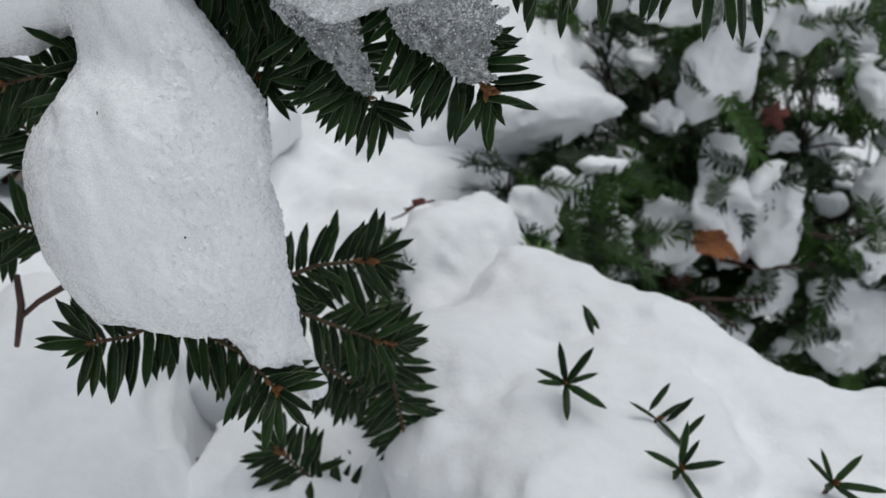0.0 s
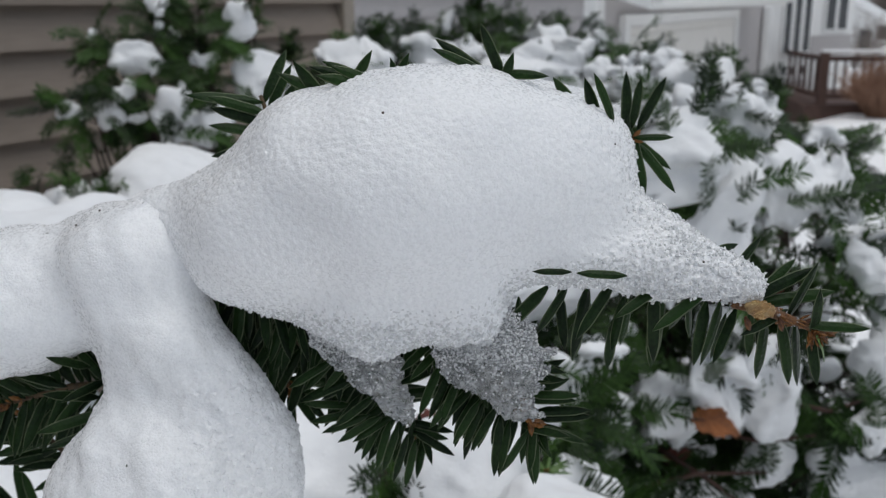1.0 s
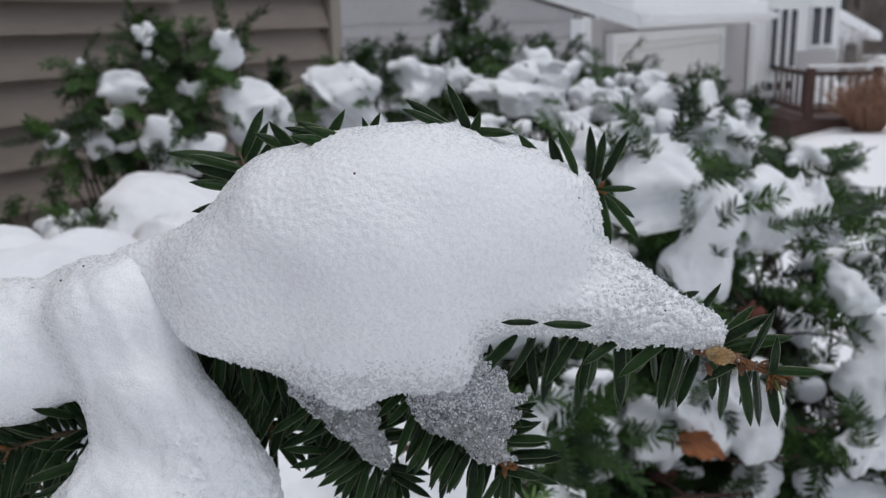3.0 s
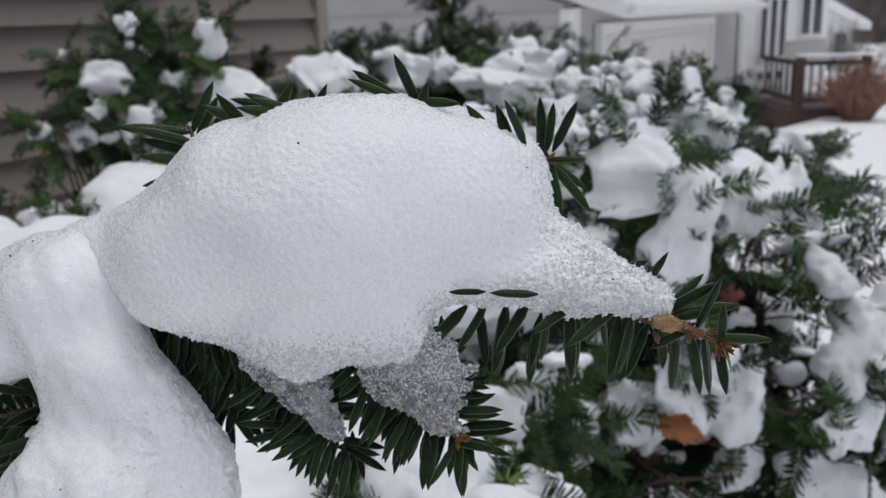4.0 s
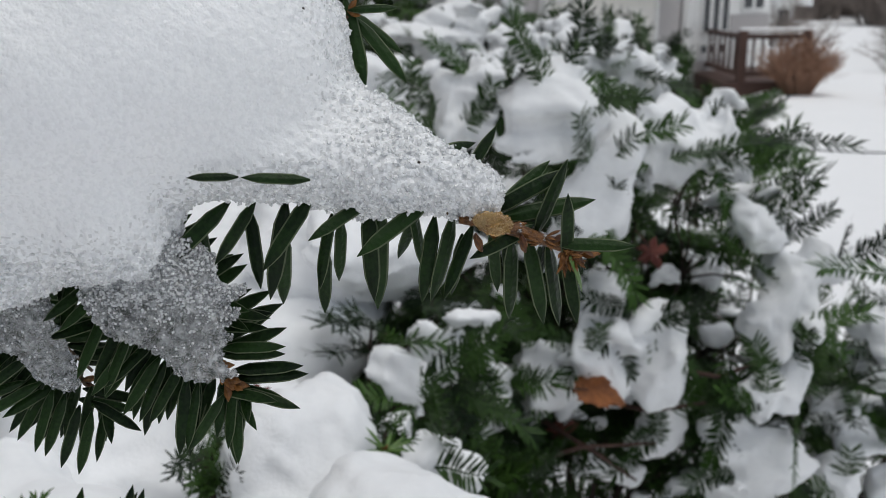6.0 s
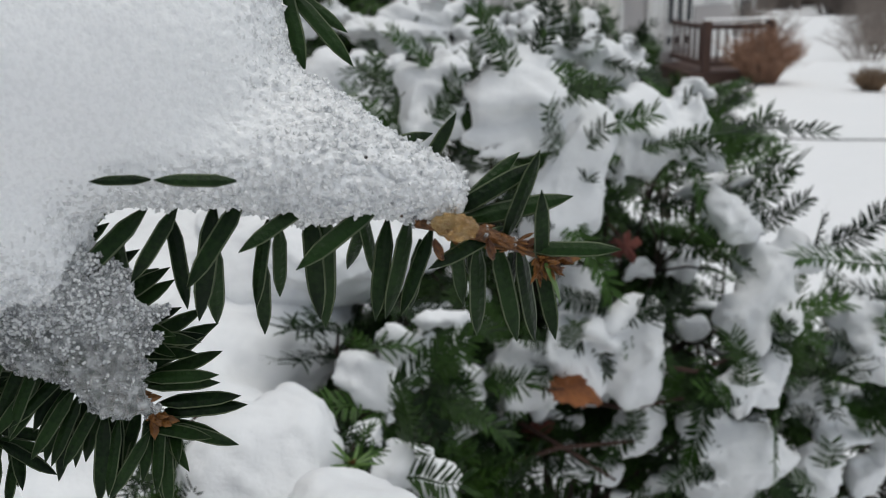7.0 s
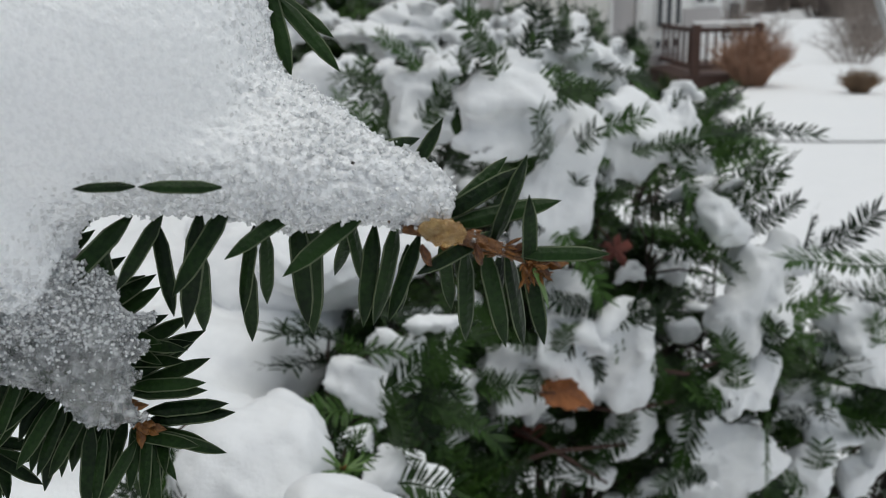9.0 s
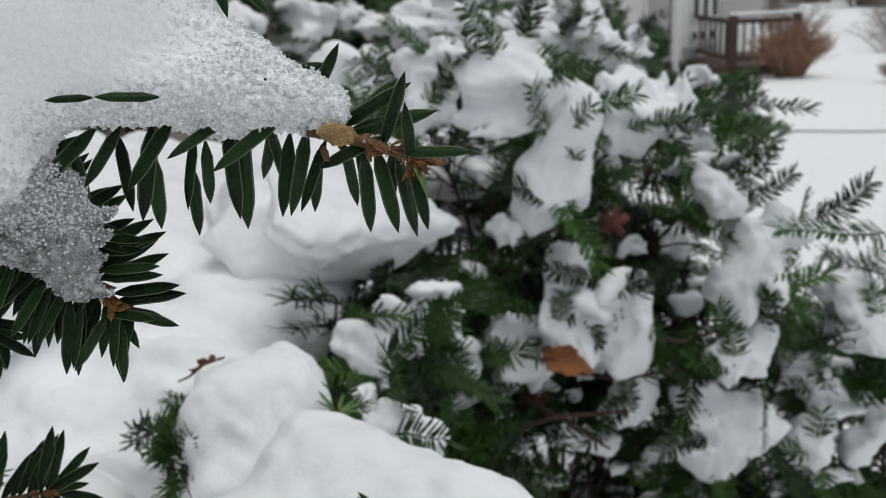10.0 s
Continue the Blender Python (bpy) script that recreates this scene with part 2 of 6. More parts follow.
    verts = (total[used] / count[used][:, None] + np.argwhere(used)) * cell + lo
    faces = []
    for axis in range(3):
        u, v = (axis + 1) % 3, (axis + 2) % 3
        one, two = [slice(None)] * 3, [slice(None)] * 3
        one[axis], two[axis] = slice(0, -1), slice(1, None)
        flip = inside[tuple(one)] != inside[tuple(two)]
        at = np.argwhere(flip)
        at = at[(at[:, u] > 0) & (at[:, v] > 0) & (at[:, u] < n[u] - 1) & (at[:, v] < n[v] - 1)]
        quad = []
        for du, dv in ((1, 1), (0, 1), (0, 0), (1, 0)):
            c = at.copy()
            c[:, u] -= du
            c[:, v] -= dv
            quad.append(index[c[:, 0], c[:, 1], c[:, 2]])
        quad = np.stack(quad, 1)
        low = inside[tuple(one)][tuple(at.T)]
        quad[~low] = quad[~low][:, ::-1]
        faces.append(quad)
    faces = np.concatenate(faces)
    faces = faces[(faces >= 0).all(1)]
    label_of = np.arange(len(verts))  # only the largest piece stays
    while True:
        low, before = label_of[faces].min(1), label_of.copy()
        for k in range(4):
            np.minimum.at(label_of, faces[:, k], low)
        label_of = label_of[label_of]
        if (before == label_of).all():
            break
    main_piece = np.bincount(label_of).argmax()
    faces = faces[label_of[faces[:, 0]] == main_piece]
    used_verts, faces = np.unique(faces, return_inverse=True)
    verts, faces = verts[used_verts], faces.reshape(-1, 4)
    me = bpy.data.meshes.new(name)
    me.vertices.add(len(verts))
    me.vertices.foreach_set("co", verts.astype(np.float32).ravel())
    me.loops.add(faces.size)
    me.loops.foreach_set("vertex_index", faces.astype(np.int32).ravel())
    me.polygons.add(len(faces))
    me.polygons.foreach_set("loop_start", np.arange(0, faces.size, 4, dtype=np.int32))
    me.polygons.foreach_set("use_smooth", np.ones(len(faces), bool))
    me.update(calc_edges=True)
    me.validate()
    normals = np.zeros(len(verts) * 3, np.float32)
    me.vertices.foreach_get("normal", normals)
    normals = normals.reshape(-1, 3)
    off = Vector((seed * 3.7, seed * 1.9, 0))
    amount = np.array([rough[0] * noise.noise(Vector(q) * rough[1] + off) + rough[2] * (1 if crumb is None else 0.55 + 0.9 * crumb(q)) * noise.noise(Vector(q) * rough[3] + off) for q in verts])
    verts = verts + normals * amount[:, None]
    if crumb is not None:  # melted to loose crystals: jittered, with hard facets
        melt = np.array([min(1.0, crumb(q)) for q in verts])
        verts = verts + waves.normal(size=verts.shape) * (cell * 0.26 * melt)[:, None]
        me.polygons.foreach_set("use_smooth", melt[faces].mean(1) < waves.uniform(0.35, 1.6, len(faces)))
    me.vertices.foreach_set("co", verts.astype(np.float32).ravel())
    me.materials.append(mat)
    if rim_mat:  # glassy crystals where it has melted most
        me.materials.append(rim_mat)
        me.polygons.foreach_set("material_index", (melt[faces].mean(1) > waves.uniform(0.35, 1.5, len(faces))).astype(np.int32))
    me.update()
    ob = new(name, me)
    if label:
        tagged(ob, label, "snow")
    return ob


def grains(heap, count, weight, size, mat, seed, proud=0.3, name="ice_grain", label="clear wet grains of melting snow"):
    """Loose glassy grains on a heap's skin, thickest where weight is high: one part of kind stuff."""
    rnd = random.Random(seed)
    verts, faces = [], []
    skin = heap.data.vertices
    made = tries = 0
    while made < count and tries < count * 30:
        tries += 1
        v = skin[rnd.randrange(len(skin))]
        if rnd.random() > weight(v.co):
            continue
        made += 1
        r = size * rnd.uniform(0.45, 1.3)
        turn = Euler((rnd.uniform(0, 6), rnd.uniform(0, 6), 0)).to_matrix()
        o = len(verts)
        for q in ((1, 0, 0), (-1, 0, 0), (0, 1, 0), (0, -1, 0), (0, 0, 1), (0, 0, -1)):
            verts.append(v.co + v.normal * r * proud + turn @ Vector(q) * r * rnd.uniform(0.7, 1.25))
        faces += [(o + a, o + c, o + d) if (s > 0) else (o + c, o + a, o + d) for a, c, d, s in ((0, 2, 4, 1), (2, 1, 4, 1), (1, 3, 4, 1), (3, 0, 4, 1), (0, 2, 5, 0), (2, 1, 5, 0), (1, 3, 5, 0), (3, 0, 5, 0))]
    ob = mesh_object(name, verts, faces, mat, heap, label, smooth=False)
    return tagged(ob, kind="stuff")


TAKEN = []  # where clumps lie, so that shoots stay clear of them


def piled(lobes, cell=0.005, label="white snow clump resting on yew twigs", mat=None, seed=0, deep=0.8, sharp=0.8, lumpy=1.0):
    """A clump of snow from lobes (centre, half-width, half-height), softly joined, with a fine uneven skin."""
    blobs, rnd = [], random.Random(seed + 900)
    if len(lobes) == 1:  # a lone lump leans on two lesser ones
        (c, w, h), = lobes
        lobes = [(c, w * 0.75, h * 0.8)] + [(Vector(c) + Vector((side * w * rnd.uniform(0.45, 0.7), 0, h * rnd.uniform(-0.6, 0.4))), w * rnd.uniform(0.4, 0.6), h * rnd.uniform(0.4, 0.7)) for side in (-1, 1)]
    for c, w, h in lobes:
        d = deep * (w + h) / 2
        blobs.append(ball(c, (w, d, h), rnd.uniform(-0.4, 0.4)))
        TAKEN.append((Vector(c), w, d, h))
    s = sum(w + h for c, w, h in lobes) / len(lobes) / 2
    ob = snow("snow_clump", blobs, cell, sharp * s, mat or SNOW_SOFT, (0.05 * s, 1.6 / s, 0.0012, 110.0), seed=seed, lumps=((0.06 * lumpy * s, 2.2 * s), (0.0012, 0.016)), warp=((0.30 * s, 2.4 * s), (0.10 * s, 0.9 * s)), square=2.7)
    return tagged(ob, label, "snow clump", "snow clumps on the shrubs")


def clump(c, w, h, cell=0.006, mat=None, seed=0, deep=1.0, label="white snow clump resting on yew twigs"):
    """A clump of that half-width and half-height with lobes of its own making: a broad top and a ragged underside."""
    rnd = random.Random(seed * 7 + 3)
    c = Vector(c)
    lobes = [(c, w * 0.52, h * 0.55)]
    for k in range(7):
        s, a, r = rnd.uniform(0.22, 0.45), rnd.uniform(0, 6.28), rnd.uniform(0.45, 0.95)
        q = c + Vector((math.cos(a) * w * r, rnd.uniform(-0.5, 0.5) * w * deep, math.sin(a) * h * r))
        lobes.append((q, w * s * rnd.uniform(0.8, 1.3), h * s * rnd.uniform(0.8, 1.3)))
    return piled(lobes, cell, label, mat, seed, 0.9, 0.8, 1.4)


# ---- yew ----
def needle_mesh(name, length, width, curve, mat, stations=9, margin=None):
    """A flat, pointed yew needle along +x: a raised midrib, thin pale margins, lying in the xy plane."""
    verts, faces, pale = [], [], []
    for i in range(stations):
        u = i / (stations - 1)
        w = width * (0.16 + 0.84 * min(1, u / 0.22)) * (1 - max(0, (u - 0.66) / 0.34) ** 1.7) + 0.00008
        x, z = u * length, -curve * u * u
        rib = 0.00075 * (1 - u * 0.7)
        verts += [(x, -w, z), (x, -0.80 * w, z + 0.00010), (x, -0.2 * w, z + rib * 0.55), (x, 0, z + rib), (x, 0.2 * w, z + rib * 0.55), (x, 0.80 * w, z + 0.00010), (x, w, z), (x, 0, z - 0.00022)]
    for i in range(stations - 1):
        for k in range(8):
            a = i * 8
            faces.append((a + k, a + (k + 1) % 8, a + 8 + (k + 1) % 8, a + 8 + k))
            pale.append(1 if k in (0, 5) and margin else 0)
    faces += [tuple(range(8))[::-1], tuple(range(stations * 8 - 8, stations * 8))]
    pale += [0, 0]
    me = bpy.data.meshes.new(name)
    me.from_pydata(verts, [], faces)
    me.materials.append(mat)
    if margin:
        me.materials.append(margin)
    me.polygons.foreach_set("material_index", pale)
    me.polygons.foreach_set("use_smooth", [True] * len(me.polygons))
    return me


NEEDLES = [needle_mesh("needle", 0.0285, 0.0024, c, NEEDLE, 9, NEEDLE_EDGE) for c in (0.0003, 0.0016, 0.0034)] + [needle_mesh("needle", 0.0245, 0.0022, 0.0010, NEEDLE, 9, NEEDLE_EDGE)]
SCALES = [needle_mesh("bud_scale", 0.0062, 0.0011, c, BUD, 4) for c in (0.0008, -0.0008)]
BUDS = []
for r in (0.0013, 0.0016):
    bm = bmesh.new()
    bmesh.ops.create_icosphere(bm, subdivisions=2, radius=r)
    for v in bm.verts:
        v.co.x *= 1.5
        v.co *= 1 + 0.25 * noise.noise(v.co * 900)
    me = bpy.data.meshes.new("bud")
    bm.to_mesh(me)
    bm.free()
    me.materials.append(BUD)
    BUDS.append(me)


def child(name, me, parent, m):
    ob = new(name, me)
    ob.parent = parent
    ob.matrix_basis = m
    return ob


def aim(place, along, face, size=1.0):
    """A pose whose x runs along a direction and whose z leans to face."""
    x = Vector(along).normalized()
    y = Vector(face).cross(x)
    y = y.normalized() if y.length > 1e-5 else x.orthogonal().normalized()
    z = x.cross(y)
    m = Matrix((x, y, z)).transposed().to_4x4()
    return Matrix.Translation(place) @ m @ Matrix.Scale(size, 4)


def near_twig(branch, path, radius, gap, face, seed, sides=((1, (60,)), (-1, (60,))), tip=True, start=0.0, fan=9):
    """One twig of the near branch: a tapered stem with two ranks of needles, fanned round a bud at the tip.
    face: where the flat of the spray looks. sides: rank and the angle of its needles to the stem."""
    rnd = random.Random(seed)
    verts, faces = [], []
    steps = len(path) - 1
    tube(verts, faces, path, [radius * (1 - 0.45 * i / steps) * (1 + 0.2 * rnd.uniform(-1, 1)) for i in range(steps + 1)], 8)
    stem = mesh_object("twig", verts, faces, STEM, branch)
    stem.matrix_parent_inverse = Matrix()
    face = Vector(face).normalized()
    pts = [Vector(p) for p in path]
    lengths = [0.0]
    for a, b in zip(pts, pts[1:]):
        lengths.append(lengths[-1] + (b - a).length)

    def point(s):
        for i in range(steps):
            if s <= lengths[i + 1] or i == steps - 1:
                f = (s - lengths[i]) / max(1e-9, lengths[i + 1] - lengths[i])
                return pts[i].lerp(pts[i + 1], min(1, f)), (pts[i + 1] - pts[i]).normalized()

    s = lengths[-1] * start
    while s < lengths[-1] - 0.001:
        p, d = point(s)
        for rank, angle in sides:
            a = radians(rnd.choice(angle) + rnd.uniform(-17, 17)) * rank
            side = face.cross(d).normalized()
            go = d * math.cos(a) + side * math.sin(a) + face * rnd.uniform(-0.15, 0.22)
            m = aim(p + face * rnd.uniform(-0.001, 0.001), go, face + side * rnd.uniform(-0.7, 0.7) * 0.8, rnd.uniform(0.82, 1.1))
            child("needle", rnd.choice(NEEDLES), stem, m)
        s += gap * rnd.uniform(0.75, 1.25)
    if tip:
        for k in range(22 if seed == 1 else 5):
            p, d = point(lengths[-1] - (0.040 if seed == 1 else 0.012) * rnd.random())
            go = d + Vector((rnd.uniform(-1, 1), rnd.uniform(-1, 1), rnd.uniform(-1, 1))) * 0.9
            child("bud_scale", SCALES[k % 2], stem, aim(p + face * 0.0008, go, face, rnd.uniform(0.5, 1.0)))
        p, d = point(lengths[-1])
        side = face.cross(d).normalized()
        for k in range(fan):
            a = radians(-82 + 164 * k / 8 + rnd.uniform(-8, 8))
            go = d * math.cos(a) + side * math.sin(a) + face * rnd.uniform(-0.2, 0.5)
            child("needle", rnd.choice(NEEDLES), stem, aim(p - d * 0.001 * (k % 3), go, face, rnd.uniform(0.6, 0.98)))
        for k in range(8):
            go = d + side * rnd.uniform(-0.8, 0.8) + face * rnd.uniform(-0.3, 0.8)
            child("bud_scale", SCALES[k % 2], stem, aim(p - d * rnd.uniform(0.0, 0.004), go, face, rnd.uniform(0.6, 1.1)))
        child("bud", BUDS[0], stem, aim(p + d * 0.001 + face * 0.001, d, face, 0.8))
    return stem


def comb(verts, faces, path, gap, needle, width, rnd, sag=0.0):
    """Adds a stem along the path with two ranks of needles to lists of corners and faces."""
    tube(verts, faces, path, [0.0015 - 0.0009 * i / (len(path) - 1) for i in range(len(path))], 3)
    for a, c in zip(path, path[1:]):
        d = (c - a).normalized()
        side = Vector((0, 0, 1)).cross(d)
        side = side.normalized() if side.length > 1e-4 else Vector((0, 1, 0))
        up = d.cross(side)
        n = max(1, round((c - a).length / gap))
        last = c is path[-1]
        for k in range(n):
            u = (k + rnd.random()) / n
            p = a.lerp(c, u)
            for s in (-1, 1):
                w = radians(rnd.uniform(48, 72) * (1 - (0.5 * u if last else 0)))
                go = (d * math.cos(w) + side * s * math.sin(w) + up * rnd.uniform(-0.15, 0.45) + Vector((0, 0, -sag))).normalized()
                y = up.cross(go).normalized()
                m = needle * rnd.uniform(0.7, 1.1)
                o = len(verts)
                lift = up * 0.0005
                verts += [p, p + go * m * 0.22 + y * width + lift, p + go * m * 0.22 - y * width + lift, p + go * m * 0.74 + y * width * 0.85 + lift, p + go * m * 0.74 - y * width * 0.85 + lift, p + go * m - up * 0.001]
                faces += [(o, o + 2, o + 1), (o + 1, o + 2, o + 4, o + 3), (o + 3, o + 4, o + 5)]


def spray_mesh(seed, length, sides, gap, needle, width, mat):
    """A flat yew spray along +x: a drooping stem, side shoots to either hand, needles on all."""
    rnd = random.Random(seed)
    verts, faces = [], []
    droop = rnd.uniform(0.12, 0.3) if sides else rnd.uniform(-0.04, 0.08)
    path = [Vector((length * i / 5, length * 0.05 * math.sin(i + seed), -droop * length * (i / 5) ** 2)) for i in range(6)]
    comb(verts, faces, path, gap, needle, width, rnd)
    for k in range(sides):
        u = 0.18 + 0.68 * k / max(1, sides - 1)
        p = path[int(u * 5)].lerp(path[min(5, int(u * 5) + 1)], u * 5 % 1)
        s = 1 if k % 2 else -1
        w = radians(rnd.uniform(38, 62))
        m = length * rnd.uniform(0.3, 0.5) * (1.15 - 0.6 * u)
        d = Vector((math.cos(w), s * math.sin(w), rnd.uniform(-0.25, 0.3)))
        comb(verts, faces, [p, p + d * m * 0.55, p + d * m + Vector((0, 0, -0.16 * m))], gap, needle * 0.92, width, rnd)
    me = bpy.data.meshes.new("spray")
    me.from_pydata([tuple(v) for v in verts], [], faces)
    me.materials.append(mat)
    return me


# sprays by their reach; the needles keep their size
SPRAYS = {reach: [spray_mesh(11 + k, 0.13 * reach * (0.85 + 0.06 * k), max(1, round(6 * reach)) - k % 2, 0.0043, 0.0240, 0.0014, NEEDLE_MID) for k in range(6)] for reach in (0.25, 0.5, 0.8, 1.0)}
FAR_SPRAYS = {reach: [spray_mesh(31 + k, 0.13 * reach * (0.85 + 0.06 * k), max(1, round(6 * reach)) - k % 2, 0.0060, 0.0250, 0.0018, NEEDLE_MID) for k in range(6)] for reach in (0.25, 0.5, 0.8, 1.0)}
FRONDS = [spray_mesh(51 + k, 0.045 + 0.015 * k, 0, 0.0027, 0.0230, 0.0013, NEEDLE_MID) for k in range(4)]
LONG_FRONDS = [spray_mesh(61 + k, 0.12, 0, 0.0027, 0.0240, 0.0013, NEEDLE_MID) for k in range(3)]


def clear(p):
    """False inside a clump of snow and just before it."""
    for c, w, d, h in TAKEN:
        q = p - c
        if abs(q.x) < w and -1.6 * d < q.y < d and (q.x / w) ** 2 + (q.z / h) ** 2 < 0.24:
            return False
    return True


DROPS = []  # where melt water hangs
PADS = []  # snow lying along single sprays


def shrub(name, foot, masses, seed, label, scale=1.0, upward=0.15, far=False, core=0.35, snowy=0.35):
    """A yew: limbs that rise from the foot into several leafy masses (centre, radii, number of sprays)."""
    rnd = random.Random(seed)
    thing = tagged(empty(name, foot), label, "shrub", "yew shrubs by the house")
    foot = Vector(foot)
    back = Matrix.Translation(-foot)
    kind = min(SPRAYS, key=lambda reach: abs(reach - scale))
    family = (FAR_SPRAYS if far else SPRAYS)[kind]
    for centre, size, count in masses:
        centre, size, made, tries = Vector(centre), Vector(size), 0, 0
        while made < count and tries < 4 * count:
            tries += 1
            q = Vector((rnd.uniform(-1, 1), rnd.uniform(-1, 1), rnd.uniform(-1, 1)))
            if not core < q.length < 1:
                continue
            node = centre + q * size
            verts, faces = [], []
            mid = (foot if made == 0 else centre).lerp(node, 0.6) + Vector((0, 0, -0.16 * (node - (foot if made == 0 else centre)).length))
            root = foot if made == 0 else foot.lerp(centre, 0.7)
            path = [(1 - u) ** 2 * (root + Vector((rnd.uniform(-1, 1), rnd.uniform(-1, 1), 0)) * 0.04) + 2 * u * (1 - u) * mid + u * u * node for u in (0, 0.3, 0.55, 0.75, 0.88)]
            tube(verts, faces, path, [0.009, 0.007, 0.0045, 0.003, 0.002] if made == 0 else [0.004, 0.0035, 0.003, 0.0025, 0.002], 5)
            before = made
            for j in range(5):
                out = q.normalized() * 0.8 + Vector((rnd.uniform(-1, 1), rnd.uniform(-1, 1), rnd.uniform(-0.6, 0.5))) * 0.85 + Vector((0, 0, upward))
                out.normalize()
                base = node + Vector((rnd.uniform(-1, 1), rnd.uniform(-1, 1), rnd.uniform(-1, 1))) * 0.05 * scale
                reach = 0.13 * scale
                if rnd.random() > (0.09 if far else 0.12) and not (clear(base) and clear(base + out * reach) and clear(base + out * reach * 0.5)):
                    continue
                tube(verts, faces, [path[3], path[4].lerp(base, 0.5) + Vector((0, 0, -0.008)), base], [0.0024, 0.0018, 0.0013], 3)
                face = Vector((rnd.uniform(-0.7, 0.7), rnd.uniform(-0.9, 0.3), 1))
                child("spray", rnd.choice(family), thing, back @ aim(base, out, face, rnd.uniform(0.8, 1.15) * min(1.0, scale / kind)))
                if rnd.random() < snowy * (0.15 if far else 1.0) and q.z > -0.6:
                    PADS.append((base + out * reach * rnd.uniform(0.2, 0.6), out, rnd.uniform(0.5, 1.2) * scale * (2.2 if far else 1.0)))
                if not far:
                    DROPS.extend(base + out * reach * rnd.uniform(0.3, 1.1) + Vector((rnd.uniform(-1, 1), rnd.uniform(-1, 1), rnd.uniform(-0.6, 0.2))) * 0.02 for k in range(3))
                made += 1
            if made > before:
                mesh_object("limb", verts, faces, BARK, thing)
    return thing


def rim(thing, lobes, count, seed, size=1.0):
    """Short shoots that reach out round the edge of a clump and over it."""
    rnd = random.Random(seed)
    for k in range(count):
        c, w, h = rnd.choice(lobes)
        a = rnd.uniform(0, 6.28)
        d = Vector((math.cos(a), -rnd.uniform(0.1, 0.7), math.sin(a)))
        p = Vector(c) + Vector((math.cos(a) * w * 0.75, -0.35 * (w + h), math.sin(a) * h * 0.75))
        child("spray", FRONDS[k % 4], thing, Matrix.Translation(-thing.location) @ aim(p, d, (rnd.uniform(-0.6, 0.6), -0.7, 0.7), size * rnd.uniform(0.8, 1.1)))


def frond(thing, a, b, face=(0, -0.4, 1), seed=0):
    """One long single shoot from a to b as a part of a shrub."""
    a, b = Vector(a), Vector(b)
    child("spray", LONG_FRONDS[seed % 3], thing, Matrix.Translation(-thing.location) @ aim(a, b - a, face, (b - a).length / 0.12))


# ---- ground ----
def height(x, y):
    far = max(0.0, math.hypot(x, y) - 3)
    dip = -0.9 * max(0.0, min(1.0, (y - 4) / 5)) * max(0.0, min(1.0, (0.42 * y - x) / 2)) if y < 40 else 0
    return -0.32 + dip + 0.06 * noise.noise(Vector((x, y, 0)) * 0.35) + 0.02 * noise.noise(Vector((x, y, 3)) * 1.4) + 0.012 * max(0, far - 30)


verts, faces = [], []
rings = [0.0, 0.6, 1.2, 1.8, 2.4, 3.0, 3.6, 4.3, 5.0, 5.8, 6.6, 7.5, 8.5, 9.6, 10.8, 12, 13.5, 15, 17, 19, 22, 26, 31, 38, 48, 65, 100, 200, 600]
for r in rings:
    for k in range(72):
        a = 2 * math.pi * k / 72
        x, y = r * math.cos(a), r * math.sin(a)
        verts.append((x, y, height(x, y) if r < 300 else height(0, 0)))
for i in range(len(rings) - 1):
    for k in range(72):
        faces.append((i * 72 + k, (i + 1) * 72 + k, (i + 1) * 72 + (k + 1) % 72, i * 72 + (k + 1) % 72))
tagged(mesh_object("ground", verts, faces, SNOW_FAR), "open lawn under a smooth blanket of snow", "ground", kind="structure")

# ---- the tan house beside the shrubs ----
ALONG, OUT = Vector((0.494, 0.869, 0)), Vector((0.869, -0.494, 0))
CORNER = Vector((-0.29, 3.85, 0))
m_wall = Matrix((( ALONG.x, OUT.x, 0, CORNER.x), (ALONG.y, OUT.y, 0, CORNER.y), (0, 0, 1, 0), (0, 0, 0, 1)))
# along x to the corner at 0, out of the wall along y
bm = bmesh.new()
box(bm, (-7.0, -0.30, -0.6), (-0.02, -0.03, 3.0), m_wall)
wall = tagged(part("wall_west", bm, TRIM_TAN), "tan house wall clad in lap boards", "wall", kind="structure")
EXPOSURE, FIRST = 0.1145, 0.0215
bm = bmesh.new()
for x0, x1, y0, z0, y1, z1 in ((-7.0, -0.075, 0.034, 0.004, -0.006, 0.128),):
    c = [(x0, y0, z0), (x1, y0, z0), (x1, y1, z1), (x0, y1, z1), (x0, -0.028, z0), (x1, -0.028, z0), (x1, -0.028, z1), (x0, -0.028, z1)]
    v = [bm.verts.new(q) for q in c]
    for f in ((0, 1, 2, 3), (5, 4, 7, 6), (0, 4, 5, 1), (3, 2, 6, 7), (1, 5, 6, 2), (0, 3, 7, 4)):
        bm.faces.new([v[i] for i in f])
bmesh.ops.recalc_face_normals(bm, faces=bm.faces)
board = bpy.data.meshes.new("siding_board")
bm.to_mesh(board)
bm.free()
board.materials.append(SIDING)
for k in range(-4, 20):
    ob = new("siding_board", board)
    ob.parent = wall
    ob.matrix_basis = m_wall @ Matrix.Translation((0, 0.002 * (k % 2), FIRST + EXPOSURE * k))
bm = bmesh.new()
box(bm, (-0.074, -0.30, -0.6), (0.0, 0.044, 3.0), m_wall, 0.004)
tagged(part("trim_corner", bm, TRIM_TAN), "tan corner board of the clad wall", "trim", kind="structure")

